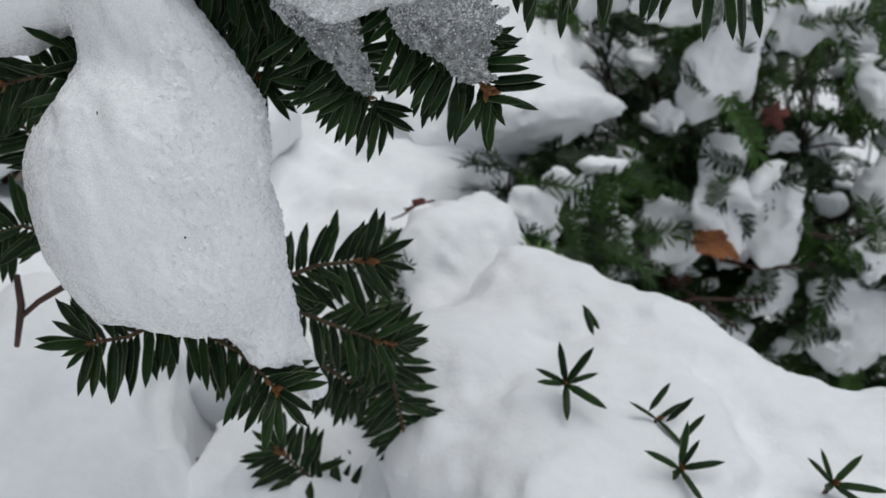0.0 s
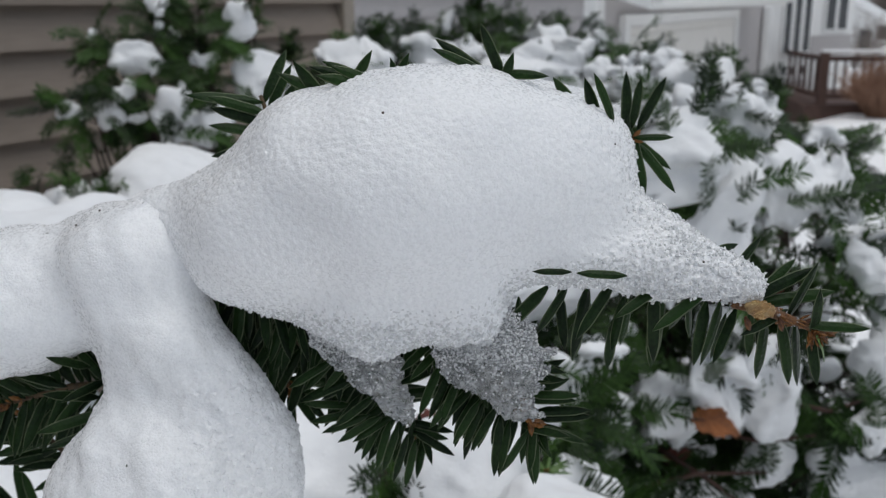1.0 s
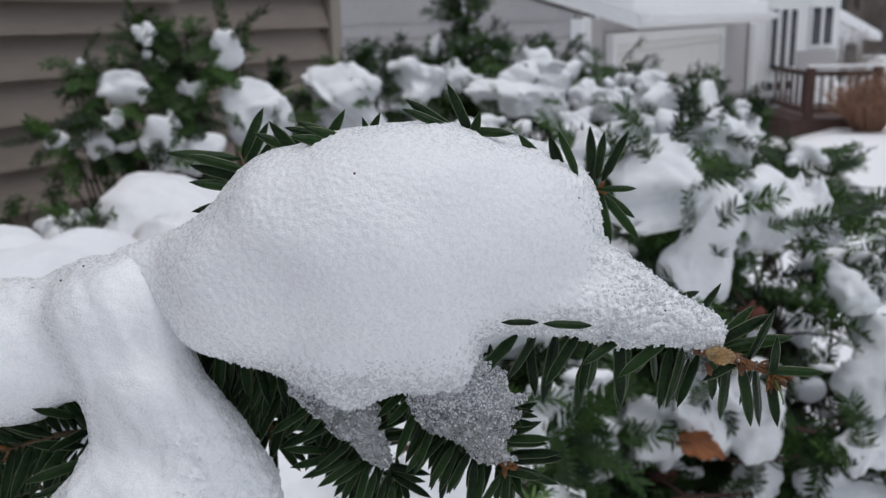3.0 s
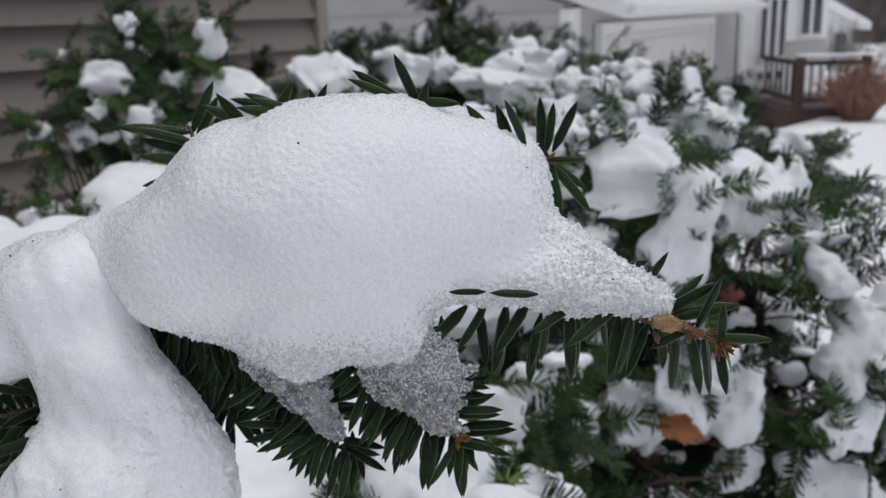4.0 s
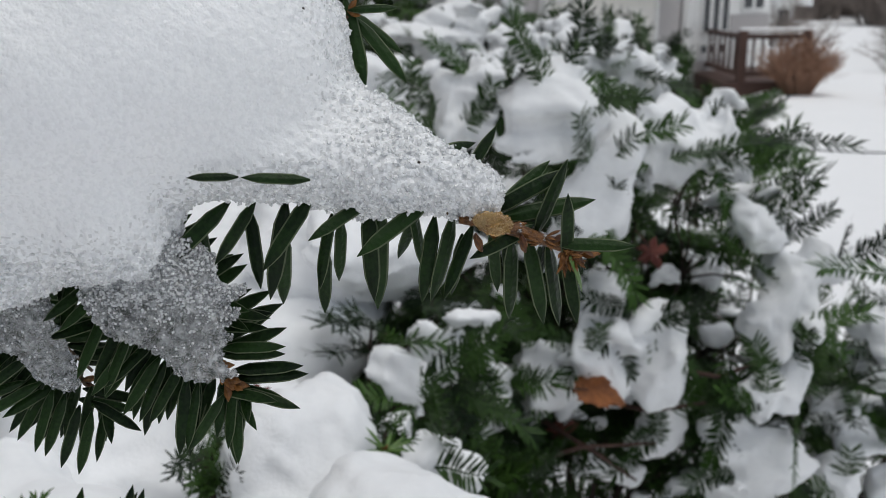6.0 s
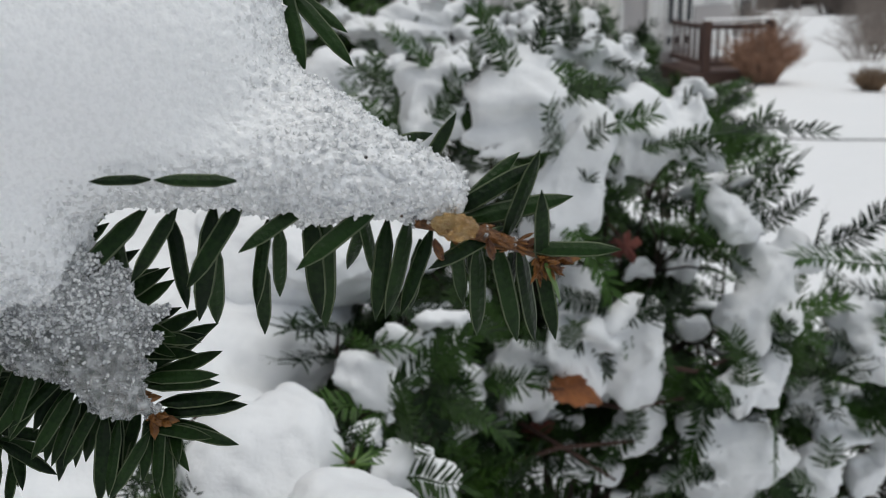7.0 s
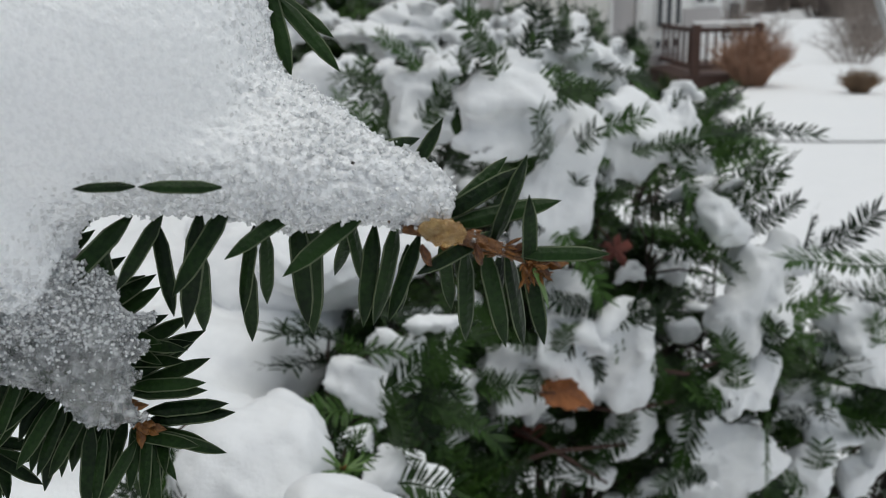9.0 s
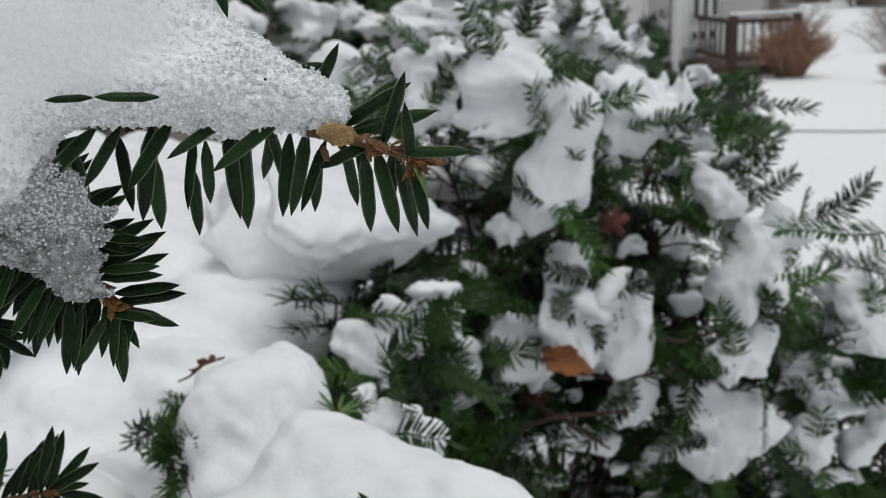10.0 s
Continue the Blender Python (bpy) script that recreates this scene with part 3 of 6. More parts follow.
bm = bmesh.new()
box(bm, (-6.0, 0.005, 1.372), (-0.92, 0.050, 1.45), m_wall, 0.004)
tagged(part("window_sill", bm, TRIM_TAN), "tan window sill on the clad wall", "sill", kind="structure")

# ---- the neighbour's house, down the slope ----
HOUSE = Vector((1.46, 7.64, 0))  # its near corner
m_side = Matrix(((ALONG.x, OUT.x, 0, HOUSE.x), (ALONG.y, OUT.y, 0, HOUSE.y), (0, 0, 1, 0), (0, 0, 0, 1)))
house = tagged(empty("neighbour_house", (HOUSE.x, HOUSE.y, -1.2)), "grey and white house with snowy roof and white trim", "house")


def house_part(name, boxes, mat, parent=None, bevel=0.0, label="", m=None):
    bm = bmesh.new()
    for lo, hi in boxes:
        box(bm, lo, hi, m or m_side, bevel)
    return part(name, bm, mat, parent or house, label)


# along x down the side wall, y out of it to the lawn
bm = bmesh.new()
edge = ((-7.0, -1.4), (-0.06, -1.4), (-0.06, 1.34), (-3.1, 2.28), (-7.0, 2.28))
front, rear = [[bm.verts.new(m_side @ Vector((x, y, z))) for y, z in edge] for x in (-0.1, 0.12)]
bm.faces.new(front)
bm.faces.new(rear[::-1])
for i in range(5):
    bm.faces.new((front[i], rear[i], rear[(i + 1) % 5], front[(i + 1) % 5]))
bmesh.ops.recalc_face_normals(bm, faces=bm.faces)
gable = part("wall", bm, SIDING_GREY, house)
house_part("wall", [((0.0, -0.25, -1.4), (8.6, -0.02, 1.3))], SIDING_GREY)
lap = bpy.data.meshes.new("lap_board")
bm = bmesh.new()
box(bm, (-0.122, -6.9, 0.0), (-0.102, -0.08, 0.108), m_side)
bm.to_mesh(lap)
bm.free()
lap.materials.append(SIDING_GREY)
for k in range(10):
    ob = new("lap_board", lap)
    ob.parent = gable
    ob.matrix_basis = Matrix.Translation((0, 0, 0.1 + 0.118 * k))
house_part("corner_board", [((-0.14, -0.075, -1.4), (0.06, 0.03, 1.30))], PAINT)
garage_door = house_part("garage_door", [((0.70, -0.03, -1.2), (5.38, 0.02, 1.06))], DOOR_PAINT)
house_part("door_frame", [((0.56, -0.01, -1.2), (0.69, 0.06, 1.17)), ((5.39, -0.01, -1.2), (5.52, 0.06, 1.17)), ((0.69, -0.01, 1.07), (5.39, 0.06, 1.17))], PAINT, garage_door)
for k in range(4):
    house_part("door_panel", [((0.76, 0.021, -1.15 + 0.55 * k), (5.32, 0.035, -0.66 + 0.55 * k))], DOOR_PAINT, garage_door, 0.01)
house_part("downspout", [((7.65, 0.0, -1.3), (7.85, 0.12, 1.2))], PAINT, None, 0.02)
for name, mat, lift, thick, over in (("roof_deck", PAINT, 0.0, 0.11, 0.0), ("roof_snow", SNOW_FAR, 0.113, 0.15, -0.05)):
    bm = bmesh.new()
    edge = 0.46 + over
    c = [(-0.12 - over, edge), (6.6, edge), (6.6, -3.4), (-0.12 - over, -3.4)]
    top = [bm.verts.new(m_side @ Vector((x, y, 1.215 + lift + thick + (0.46 - y) * 0.31))) for x, y in c]
    low = [bm.verts.new(m_side @ Vector((x, y, 1.215 + lift + (0.46 - y) * 0.31))) for x, y in c]
    bm.faces.new(top)
    bm.faces.new(low[::-1])
    for i in range(4):
        bm.faces.new((low[i], low[(i + 1) % 4], top[(i + 1) % 4], top[i]))
    bmesh.ops.recalc_face_normals(bm, faces=bm.faces)
    part(name, bm, mat, house)
house_part("gutter", [((-0.1, 0.47, 1.25), (6.6, 0.56, 1.34))], PAINT, None, 0.02)
# the tall white part behind, turned more to the lawn, with its windows
m_tall = Matrix(((0.866, 0.5, 0, 5.76), (0.5, -0.866, 0, 15.2), (0, 0, 1, 0), (0, 0, 0, 1)))
house_part("tall_wall", [((-0.1, -3.0, -1.4), (2.05, 0.0, 4.5))], PAINT, m=m_tall)
house_part("lower_siding", [((0.95, 0.003, 0.36), (2.0, 0.03, 0.70)), ((0.05, 0.003, -0.5), (0.9, 0.03, -0.02))], SIDING_GREY, m=m_tall)
for x0, x1, z0, z1, n in ((0.18, 0.90, 0.42, 1.42, 3), (1.22, 1.84, 0.76, 1.45, 2), (0.16, 0.86, 0.05, 0.26, 3)):
    w = house_part("window", [((x0, 0.003, z0), (x1, 0.04, z1))], PAINT, m=m_tall)
    step = (x1 - x0) / n
    for k in range(n):
        house_part("pane", [((x0 + step * k + 0.05, 0.041, z0 + 0.04), (x0 + step * (k + 1) - 0.05, 0.05, z1 - 0.04))], GLASS, w, m=m_tall)

# ---- deck, brush, far house, woods ----
def deck(place, turn):
    thing = tagged(empty("deck", place), "reddish brown wooden deck with slatted railing", "deck")
    m = pose(*place, 0, 0, turn)
    bm = bmesh.new()
    box(bm, (-0.25, 0, -0.3), (1.10, 2.6, 0.16), m)
    part("platform", bm, DECK, thing)
    for x in (0, 0.95):
        bm = bmesh.new()
        box(bm, (x - 0.06, 0, 0.16), (x + 0.06, 0.12, 0.9), m, 0.008)
        part("post", bm, DECK, thing)
    for z in (0.24, 0.78):
        bm = bmesh.new()
        box(bm, (0.06, 0.02, z), (0.89, 0.09, z + 0.07), m, 0.008)
        part("rail", bm, DECK, thing)
        bm = bmesh.new()
        box(bm, (-0.05, 0.12, z), (0.02, 2.6, z + 0.07), m, 0.008)
        part("rail", bm, DECK, thing)
    for k in range(8):
        if k < 6:
            bm = bmesh.new()
            box(bm, (0.15 + 0.13 * k, 0.03, 0.31), (0.175 + 0.13 * k, 0.07, 0.78), m)
            part("baluster", bm, DECK, thing)
        bm = bmesh.new()
        box(bm, (-0.04, 0.3 + 0.28 * k, 0.31), (0.0, 0.33 + 0.28 * k, 0.78), m)
        part("baluster", bm, DECK, thing)
    bm = bmesh.new()
    box(bm, (-0.05, 0.0, 0.905), (1.01, 0.12, 0.94), m, 0.015)
    part("snow_ridge", bm, SNOW_FAR, thing, "thin ridge of snow on the top rail")
    return thing


deck((5.92, 13.5, -0.36), -6)


def brush(name, place, spread, tall, count, mat, seed, label, category, thick=0.006):
    """A dense bush of bare stems."""
    rnd = random.Random(seed)
    verts, faces = [], []
    for k in range(count):
        a, r = rnd.uniform(0, 6.28), math.sqrt(rnd.random())
        lean = Vector((math.cos(a) * r * spread, math.sin(a) * r * spread, tall * rnd.uniform(0.6, 1.0) * (1 - 0.4 * r * r)))
        b = Vector(place) + Vector((math.cos(a), math.sin(a), 0)) * r * spread * 0.35
        mid = b + lean * 0.5 + Vector((0, 0, tall * 0.12))
        tube(verts, faces, [b, mid, b + lean], [thick, thick * 0.8, thick * 0.4], 3)
        for j in range(3):
            q = b.lerp(b + lean, rnd.uniform(0.4, 0.95)) + Vector((0, 0, 0.04 * tall))
            tube(verts, faces, [q, q + Vector((rnd.uniform(-1, 1), rnd.uniform(-1, 1), rnd.uniform(0.0, 1))) * tall * 0.25], [thick * 0.7, thick * 0.3], 3)
    return tagged(mesh_object(name, verts, faces, mat, smooth=False), label, category)


brush("bare_shrub", (6.50, 12.9, -0.36), 0.46, 0.92, 360, BRUSH, 5, "dense russet leafless shrub before the deck", "shrub", 0.007)
brush("dry_grass_clump", (7.33, 11.5, -0.34), 0.23, 0.38, 300, STRAW, 8, "tan clump of dry grass in the snow", "grass", 0.004)
for k, (x, y, t, n) in enumerate(((9.8, 15.6, 0.9, 60), (10.9, 17.0, 1.1, 90), (12.0, 19.0, 1.2, 90), (9.6, 19.0, 1.2, 70), (13.6, 21.0, 1.2, 90), (12.4, 16.5, 0.7, 60), (15.0, 23.5, 1.5, 90), (11.0, 23.0, 1.5, 90))):
    brush("bare_shrub", (x, y, -0.4), 0.7, t, n, TREE_BARK, 20 + k, "thin leafless shrub standing in snow", "shrub", 0.006)
verts, faces = [], []
tube(verts, faces, [(3.9 + 0.5 * k, 8.85 - 0.24 * k + 0.03 * math.sin(2 * k), height(3.9 + 0.5 * k, 8.85 - 0.24 * k) + 0.012) for k in range(12)], [0.009] * 12, 6)
tagged(mesh_object("lawn_edging", verts, faces, EDGING), "grey strip of lawn edging showing through snow", "edging")
verts, faces = [], []
tube(verts, faces, [(3.93, 5.0, -0.42), (3.70, 5.0, 0.10), (3.50, 5.0, 0.50), (3.33, 5.0, 0.88), (3.15, 5.0, 1.27), (2.9, 5.0, 1.85), (2.72, 5.02, 2.3)], [0.024, 0.023, 0.022, 0.021, 0.019, 0.015, 0.01], 7)
tube(verts, faces, [(3.33, 5.0, 0.88), (3.42, 5.02, 1.1), (3.47, 5.02, 1.4)], [0.012, 0.010, 0.007], 6)
sapling = tagged(mesh_object("sapling", verts, faces, SAPLING_BARK), "thin grey leaning sapling trunk dusted with snow", "tree")
verts, faces = [], []
tube(verts, faces, [(3.515, 4.99, 0.51), (3.345, 4.99, 0.89), (3.165, 4.99, 1.28), (2.915, 4.99, 1.86)], [0.010, 0.013, 0.012, 0.006], 6)
mesh_object("snow_strip", verts, faces, SNOW_SOFT, sapling, "line of snow along the trunk")


def tree(place, tall, seed):
    """A bare tree: a tapered trunk that forks again and again."""
    rnd = random.Random(seed)
    thing = tagged(empty("bare_tree", place), "tall grey leafless tree in the far woods", "tree", "woods behind the lawn")
    verts, faces = [], []

    def grow(p, d, length, r, level):
        q = p + d * length * 0.5 + Vector((rnd.uniform(-1, 1), rnd.uniform(-1, 1), 0)) * length * 0.05
        e = p + d * length
        tube(verts, faces, [p, q, e], [r, r * 0.8, r * 0.62], 5 if level > 2 else 3)
        if level:
            for k in range(3):
                n = (d + Vector((rnd.uniform(-1, 1), rnd.uniform(-1, 1), rnd.uniform(-0.2, 0.7))) * 0.75).normalized()
                grow(p.lerp(e, rnd.uniform(0.35, 1.0)), n, length * rnd.uniform(0.5, 0.75), r * 0.5, level - 1)

    grow(Vector(place), Vector((rnd.uniform(-0.05, 0.05), 0, 1)), tall * 0.35, tall * 0.017, 4)
    mesh_object("trunk", verts, faces, TREE_BARK, thing)
    return thing


TREES = [tree((20 + 1.0 * k, 40 + 2 * k, -0.4), 9 + k, 50 + k) for k in range(4)]
rnd = random.Random(4)
for k in range(150):
    y = rnd.uniform(34, 60)
    x = y * rnd.uniform(0.05, 0.95)
    if 9 < x < 17 and y < 40:
        continue
    copy_thing(TREES[k % 4], pose(x, y, height(x, y) - 0.1, 0, 0, rnd.uniform(0, 360)))
for k in range(26):
    y = rnd.uniform(31, 40)
    x = y * rnd.uniform(0.5, 0.9)
    brush("bare_shrub", (x, y, height(x, y) - 0.05), 1.3, rnd.uniform(1.5, 2.6), 120, TREE_BARK, 200 + k, "bare brown undergrowth at the edge of the woods", "shrub", 0.02)
far = tagged(empty("far_house", (12, 30, -0.4)), "small white house with a snowy roof far off", "house")
bm = bmesh.new()
box(bm, (8.0, 30, -1.2), (14.75, 38, 0.62))
part("wall", bm, PAINT, far)
bm = bmesh.new()
v = [bm.verts.new(q) for q in ((15.1, 29.5, 0.45), (15.1, 38.5, 0.45), (11.6, 38.5, 2.3), (11.6, 29.5, 2.3), (8.1, 38.5, 0.45), (8.1, 29.5, 0.45), (15.1, 29.5, 0.7), (15.1, 38.5, 0.7), (11.6, 38.5, 2.6), (11.6, 29.5, 2.6), (8.1, 38.5, 0.7), (8.1, 29.5, 0.7))]
for f in ((6, 7, 8, 9), (9, 8, 10, 11), (0, 3, 2, 1), (3, 5, 4, 2), (0, 6, 9, 3), (3, 9, 11, 5), (1, 2, 8, 7), (2, 4, 10, 8), (0, 1, 7, 6), (5, 11, 10, 4)):
    bm.faces.new([v[i] for i in f])
bmesh.ops.recalc_face_normals(bm, faces=bm.faces)
part("roof", bm, SNOW_FAR, far)
bm = bmesh.new()
v = [bm.verts.new(q) for q in ((8.3, 29.98, 0.62), (14.75, 29.98, 0.62), (11.6, 29.98, 2.2), (8.3, 30.1, 0.62), (14.75, 30.1, 0.62), (11.6, 30.1, 2.2))]
for f in ((0, 1, 2), (5, 4, 3), (0, 3, 4, 1), (1, 4, 5, 2), (2, 5, 3, 0)):
    bm.faces.new([v[i] for i in f])
part("gable", bm, PAINT, far)
for x in (10.2, 12.3, 14.2):
    bm = bmesh.new()
    box(bm, (x, 29.93, -0.35), (x + 0.35, 29.985, 0.35))
    part("window", bm, GLASS, far)

# ---- snow over the low hedge ----
ridge = snow("snow_mound", [arm((0.06, 0.62, 0.912), 0.042, (0.15, 0.57, 0.880), 0.043), arm((0.17, 0.56, 0.875), 0.042, (0.34, 0.46, 0.830), 0.064), ball((0.10, 0.50, 0.875), (0.10, 0.09, 0.05)), arm((0.07, 0.615, 0.905), 0.040, (-0.005, 0.56, 0.868), 0.046), ball((0.01, 0.53, 0.88), (0.045, 0.06, 0.045)), ball((-0.005, 0.47, 0.86), (0.04, 0.05, 0.04)), ball((0.06, 0.42, 0.85), (0.075, 0.07, 0.05)), ball((0.22, 0.42, 0.80), (0.12, 0.10, 0.07)), ball((0.05, 0.35, 0.82), (0.07, 0.07, 0.05)), ball((0.2, 0.32, 0.765), (0.12, 0.1, 0.07)), ball((0.12, 0.40, 0.85), (0.05, 0.06, 0.035))], 0.0042, 0.022, SNOW_SOFT, (0.005, 24, 0.002, 90), seed=2, lumps=((0.003, 0.12), (0.0013, 0.03)), warp=((0.008, 0.16), (0.002, 0.04)))
ridge.location.z = -0.006
tagged(ridge, "broad smooth mound of snow over a yew bough", "snow mound")
lump = snow("snow_mound", [ball((0.015, 0.745, 0.905), (0.058, 0.055, 0.042)), ball((0.0, 0.72, 0.885), (0.032, 0.045, 0.035)), ball((0.030, 0.75, 0.885), (0.034, 0.045, 0.042)), ball((0.0, 0.70, 0.85), (0.04, 0.04, 0.04))], 0.004, 0.018, SNOW_SOFT, (0.004, 26, 0.002, 90), seed=3, lumps=((0.003, 0.09), (0.0012, 0.03)), warp=((0.005, 0.09), (0.002, 0.035)))
tagged(lump, "rounded snow mound with a brown leaf beside it", "snow mound")
for c, w, d, h in (((0.09, 1.12, 0.965), 0.11, 0.14, 0.11), ((0.17, 1.10, 0.945), 0.09, 0.10, 0.07), ((0.23, 1.08, 0.93), 0.06, 0.06, 0.05)):
    TAKEN.append((Vector(c), w, d, h))
shelf = snow("snow_mound", [ball((0.075, 1.13, 0.960), (0.075, 0.12, 0.072)), ball((0.055, 1.24, 1.000), (0.085, 0.10, 0.060)), ball((0.115, 1.24, 0.985), (0.050, 0.08, 0.050)), ball((0.125, 1.13, 0.955), (0.050, 0.08, 0.042)), ball((0.162, 1.10, 0.945), (0.034, 0.05, 0.026)), ball((0.192, 1.10, 0.946), (0.034, 0.04, 0.017)), ball((0.02, 1.2, 0.93), (0.1, 0.12, 0.07))], 0.005, 0.02, SNOW_SOFT, (0.004, 26, 0.002, 90), seed=6, lumps=((0.006, 0.10), (0.0015, 0.03)), warp=((0.016, 0.12), (0.005, 0.04)))
tagged(shelf, "broken shelf of snow at the edge of the shrub", "snow mound", "snow mounds on the hedge")
MOUNDS_NEAR = (
    [ball((-0.09, 0.97, 0.80), (0.13, 0.14, 0.11)), ball((-0.02, 1.10, 0.85), (0.10, 0.13, 0.07)), ball((-0.2, 1.05, 0.81), (0.14, 0.16, 0.09)), ball((0.05, 1.18, 0.89), (0.06, 0.08, 0.04)), ball((-0.12, 1.3, 0.86), (0.2, 0.2, 0.07)), ball((-0.02, 0.86, 0.81), (0.06, 0.05, 0.06)), ball((-0.28, 1.62, 0.86), (0.3, 0.3, 0.12))],
    [ball((-0.175, 0.73, 0.80), (0.095, 0.10, 0.075)), ball((-0.235, 0.80, 0.80), (0.1, 0.1, 0.08)), ball((-0.135, 0.66, 0.77), (0.06, 0.06, 0.06))],
    [ball((-0.30, 0.60, 0.80), (0.11, 0.12, 0.10)), ball((-0.25, 0.50, 0.77), (0.10, 0.09, 0.09)), ball((-0.38, 0.52, 0.82), (0.12, 0.10, 0.10))],
    [ball((-0.47, 0.86, 0.83), (0.17, 0.14, 0.11)), ball((-0.40, 0.74, 0.80), (0.10, 0.08, 0.08))],
)
MOUNDS_FAR = (
    [ball((-0.105, 0.545, 0.765), (0.085, 0.07, 0.065)), ball((-0.16, 0.52, 0.76), (0.06, 0.06, 0.06))],
    [ball((-0.03, 0.50, 0.745), (0.07, 0.06, 0.06)), ball((-0.08, 0.44, 0.73), (0.07, 0.07, 0.06))],
    [ball((-0.45, 0.95, 1.00), (0.20, 0.16, 0.085)), ball((-0.62, 1.15, 0.97), (0.2, 0.2, 0.08)), ball((-0.28, 1.05, 0.93), (0.1, 0.12, 0.06))],
    [ball((-0.5211, 1.9000, 0.9127), (0.13, 0.15, 0.095)), ball((-0.6077, 1.8500, 0.8733), (0.13, 0.13, 0.06)), ball((-0.4344, 1.9500, 0.8938), (0.09, 0.12, 0.08)), ball((-0.5879, 1.9500, 0.9581), (0.05, 0.06, 0.04))],
    [ball((0.25, 1.75, 0.90), (0.16, 0.15, 0.06)), ball((0.05, 1.8, 0.90), (0.2, 0.2, 0.06)), ball((0.45, 1.9, 0.86), (0.14, 0.14, 0.06))],
)
for k, blobs in enumerate(MOUNDS_NEAR + MOUNDS_FAR):
    tagged(snow("snow_mound", blobs, 0.006 if k < 6 else 0.009, 0.03, SNOW_SOFT, (0.006, 14, 0.003, 60), seed=10 + k, lumps=((0.006, 0.17), (0.0012, 0.03)), warp=((0.016, 0.22), (0.003, 0.06))), "deep rounded snow mound covering the hedge top", "snow mound", "snow mounds on the hedge")

# ---- clumps on the shrub beyond, each from a few lobes ----
CLUMPS_HIGH = (
    [((0.284, 1.110, 1.108), 0.041, 0.035), ((0.316, 1.110, 1.089), 0.024, 0.022), ((0.263, 1.100, 1.079), 0.030, 0.022), ((0.301, 1.120, 1.136), 0.022, 0.021), ((0.262, 1.100, 1.123), 0.020, 0.018), ((0.294, 1.100, 1.066), 0.021, 0.016)],
    [((0.225, 1.270, 1.116), 0.030, 0.022), ((0.209, 1.260, 1.083), 0.029, 0.034), ((0.200, 1.250, 1.051), 0.023, 0.021), ((0.244, 1.260, 1.116), 0.015, 0.018)],
    [((0.472, 1.190, 1.077), 0.025, 0.025), ((0.444, 1.180, 1.055), 0.035, 0.027), ((0.500, 1.180, 1.054), 0.039, 0.019), ((0.440, 1.180, 1.029), 0.023, 0.019), ((0.480, 1.180, 1.024), 0.026, 0.018)],
)
CLUMPS_SIDE = (
    [((0.362, 1.140, 1.064), 0.019, 0.025), ((0.349, 1.130, 1.027), 0.023, 0.032), ((0.338, 1.120, 0.991), 0.027, 0.032), ((0.345, 1.120, 0.958), 0.029, 0.027)],
    [((0.584, 1.220, 0.927), 0.033, 0.023), ((0.598, 1.200, 0.916), 0.021, 0.021)],
    [((0.568, 1.260, 0.998), 0.023, 0.022)],
    [((0.592, 1.130, 0.861), 0.034, 0.041), ((0.568, 1.120, 0.826), 0.030, 0.019), ((0.615, 1.140, 0.892), 0.030, 0.023), ((0.660, 1.150, 0.900), 0.038, 0.014), ((0.616, 1.130, 0.837), 0.018, 0.023)],
)
CLUMPS_LOW = (
    [((0.368, 1.150, 0.865), 0.026, 0.031), ((0.352, 1.160, 0.880), 0.015, 0.018)],
    [((0.365, 1.120, 0.812), 0.037, 0.040), ((0.340, 1.125, 0.796), 0.028, 0.028), ((0.376, 1.125, 0.836), 0.024, 0.024)],
    [((0.296, 1.140, 0.786), 0.034, 0.033), ((0.304, 1.135, 0.755), 0.026, 0.020), ((0.278, 1.140, 0.797), 0.020, 0.022)],
    [((0.419, 1.105, 0.823), 0.033, 0.040), ((0.438, 1.105, 0.787), 0.028, 0.033), ((0.408, 1.115, 0.846), 0.018, 0.022)],
    [((0.565, 1.100, 0.741), 0.034, 0.022), ((0.579, 1.100, 0.749), 0.022, 0.018), ((0.606, 1.120, 0.769), 0.015, 0.018)],
    [((0.575, 1.140, 0.637), 0.051, 0.039), ((0.537, 1.140, 0.677), 0.026, 0.029), ((0.618, 1.140, 0.636), 0.032, 0.026), ((0.558, 1.140, 0.598), 0.032, 0.026)],
)
CLUMPS_SMALL = (
    [((0.738, 1.150, 0.814), 0.027, 0.033), ((0.779, 1.150, 0.747), 0.039, 0.037), ((0.754, 1.150, 0.761), 0.026, 0.029)],
    [((0.695, 1.200, 0.664), 0.028, 0.017), ((0.738, 1.200, 0.645), 0.034, 0.019), ((0.788, 1.200, 0.627), 0.030, 0.016)],
    [((0.709, 1.160, 0.576), 0.026, 0.034), ((0.720, 1.160, 0.600), 0.018, 0.020)],
    [((0.456, 1.160, 0.688), 0.024, 0.029), ((0.442, 1.160, 0.653), 0.023, 0.016)],
    [((0.137, 1.000, 0.871), 0.020, 0.020), ((0.153, 1.000, 0.854), 0.015, 0.021), ((0.161, 1.000, 0.835), 0.010, 0.013)],
    [((0.100, 0.950, 0.869), 0.023, 0.020), ((0.109, 0.950, 0.850), 0.018, 0.016)],
    [((0.208, 1.080, 0.832), 0.014, 0.020), ((0.226, 1.100, 0.780), 0.019, 0.021)],
    [((0.150, 1.060, 0.777), 0.016, 0.009), ((0.214, 1.120, 0.712), 0.020, 0.013)],
    [((0.113, 0.830, 0.828), 0.016, 0.016), ((0.135, 0.850, 0.828), 0.015, 0.014), ((0.152, 0.840, 0.810), 0.018, 0.016)],
)
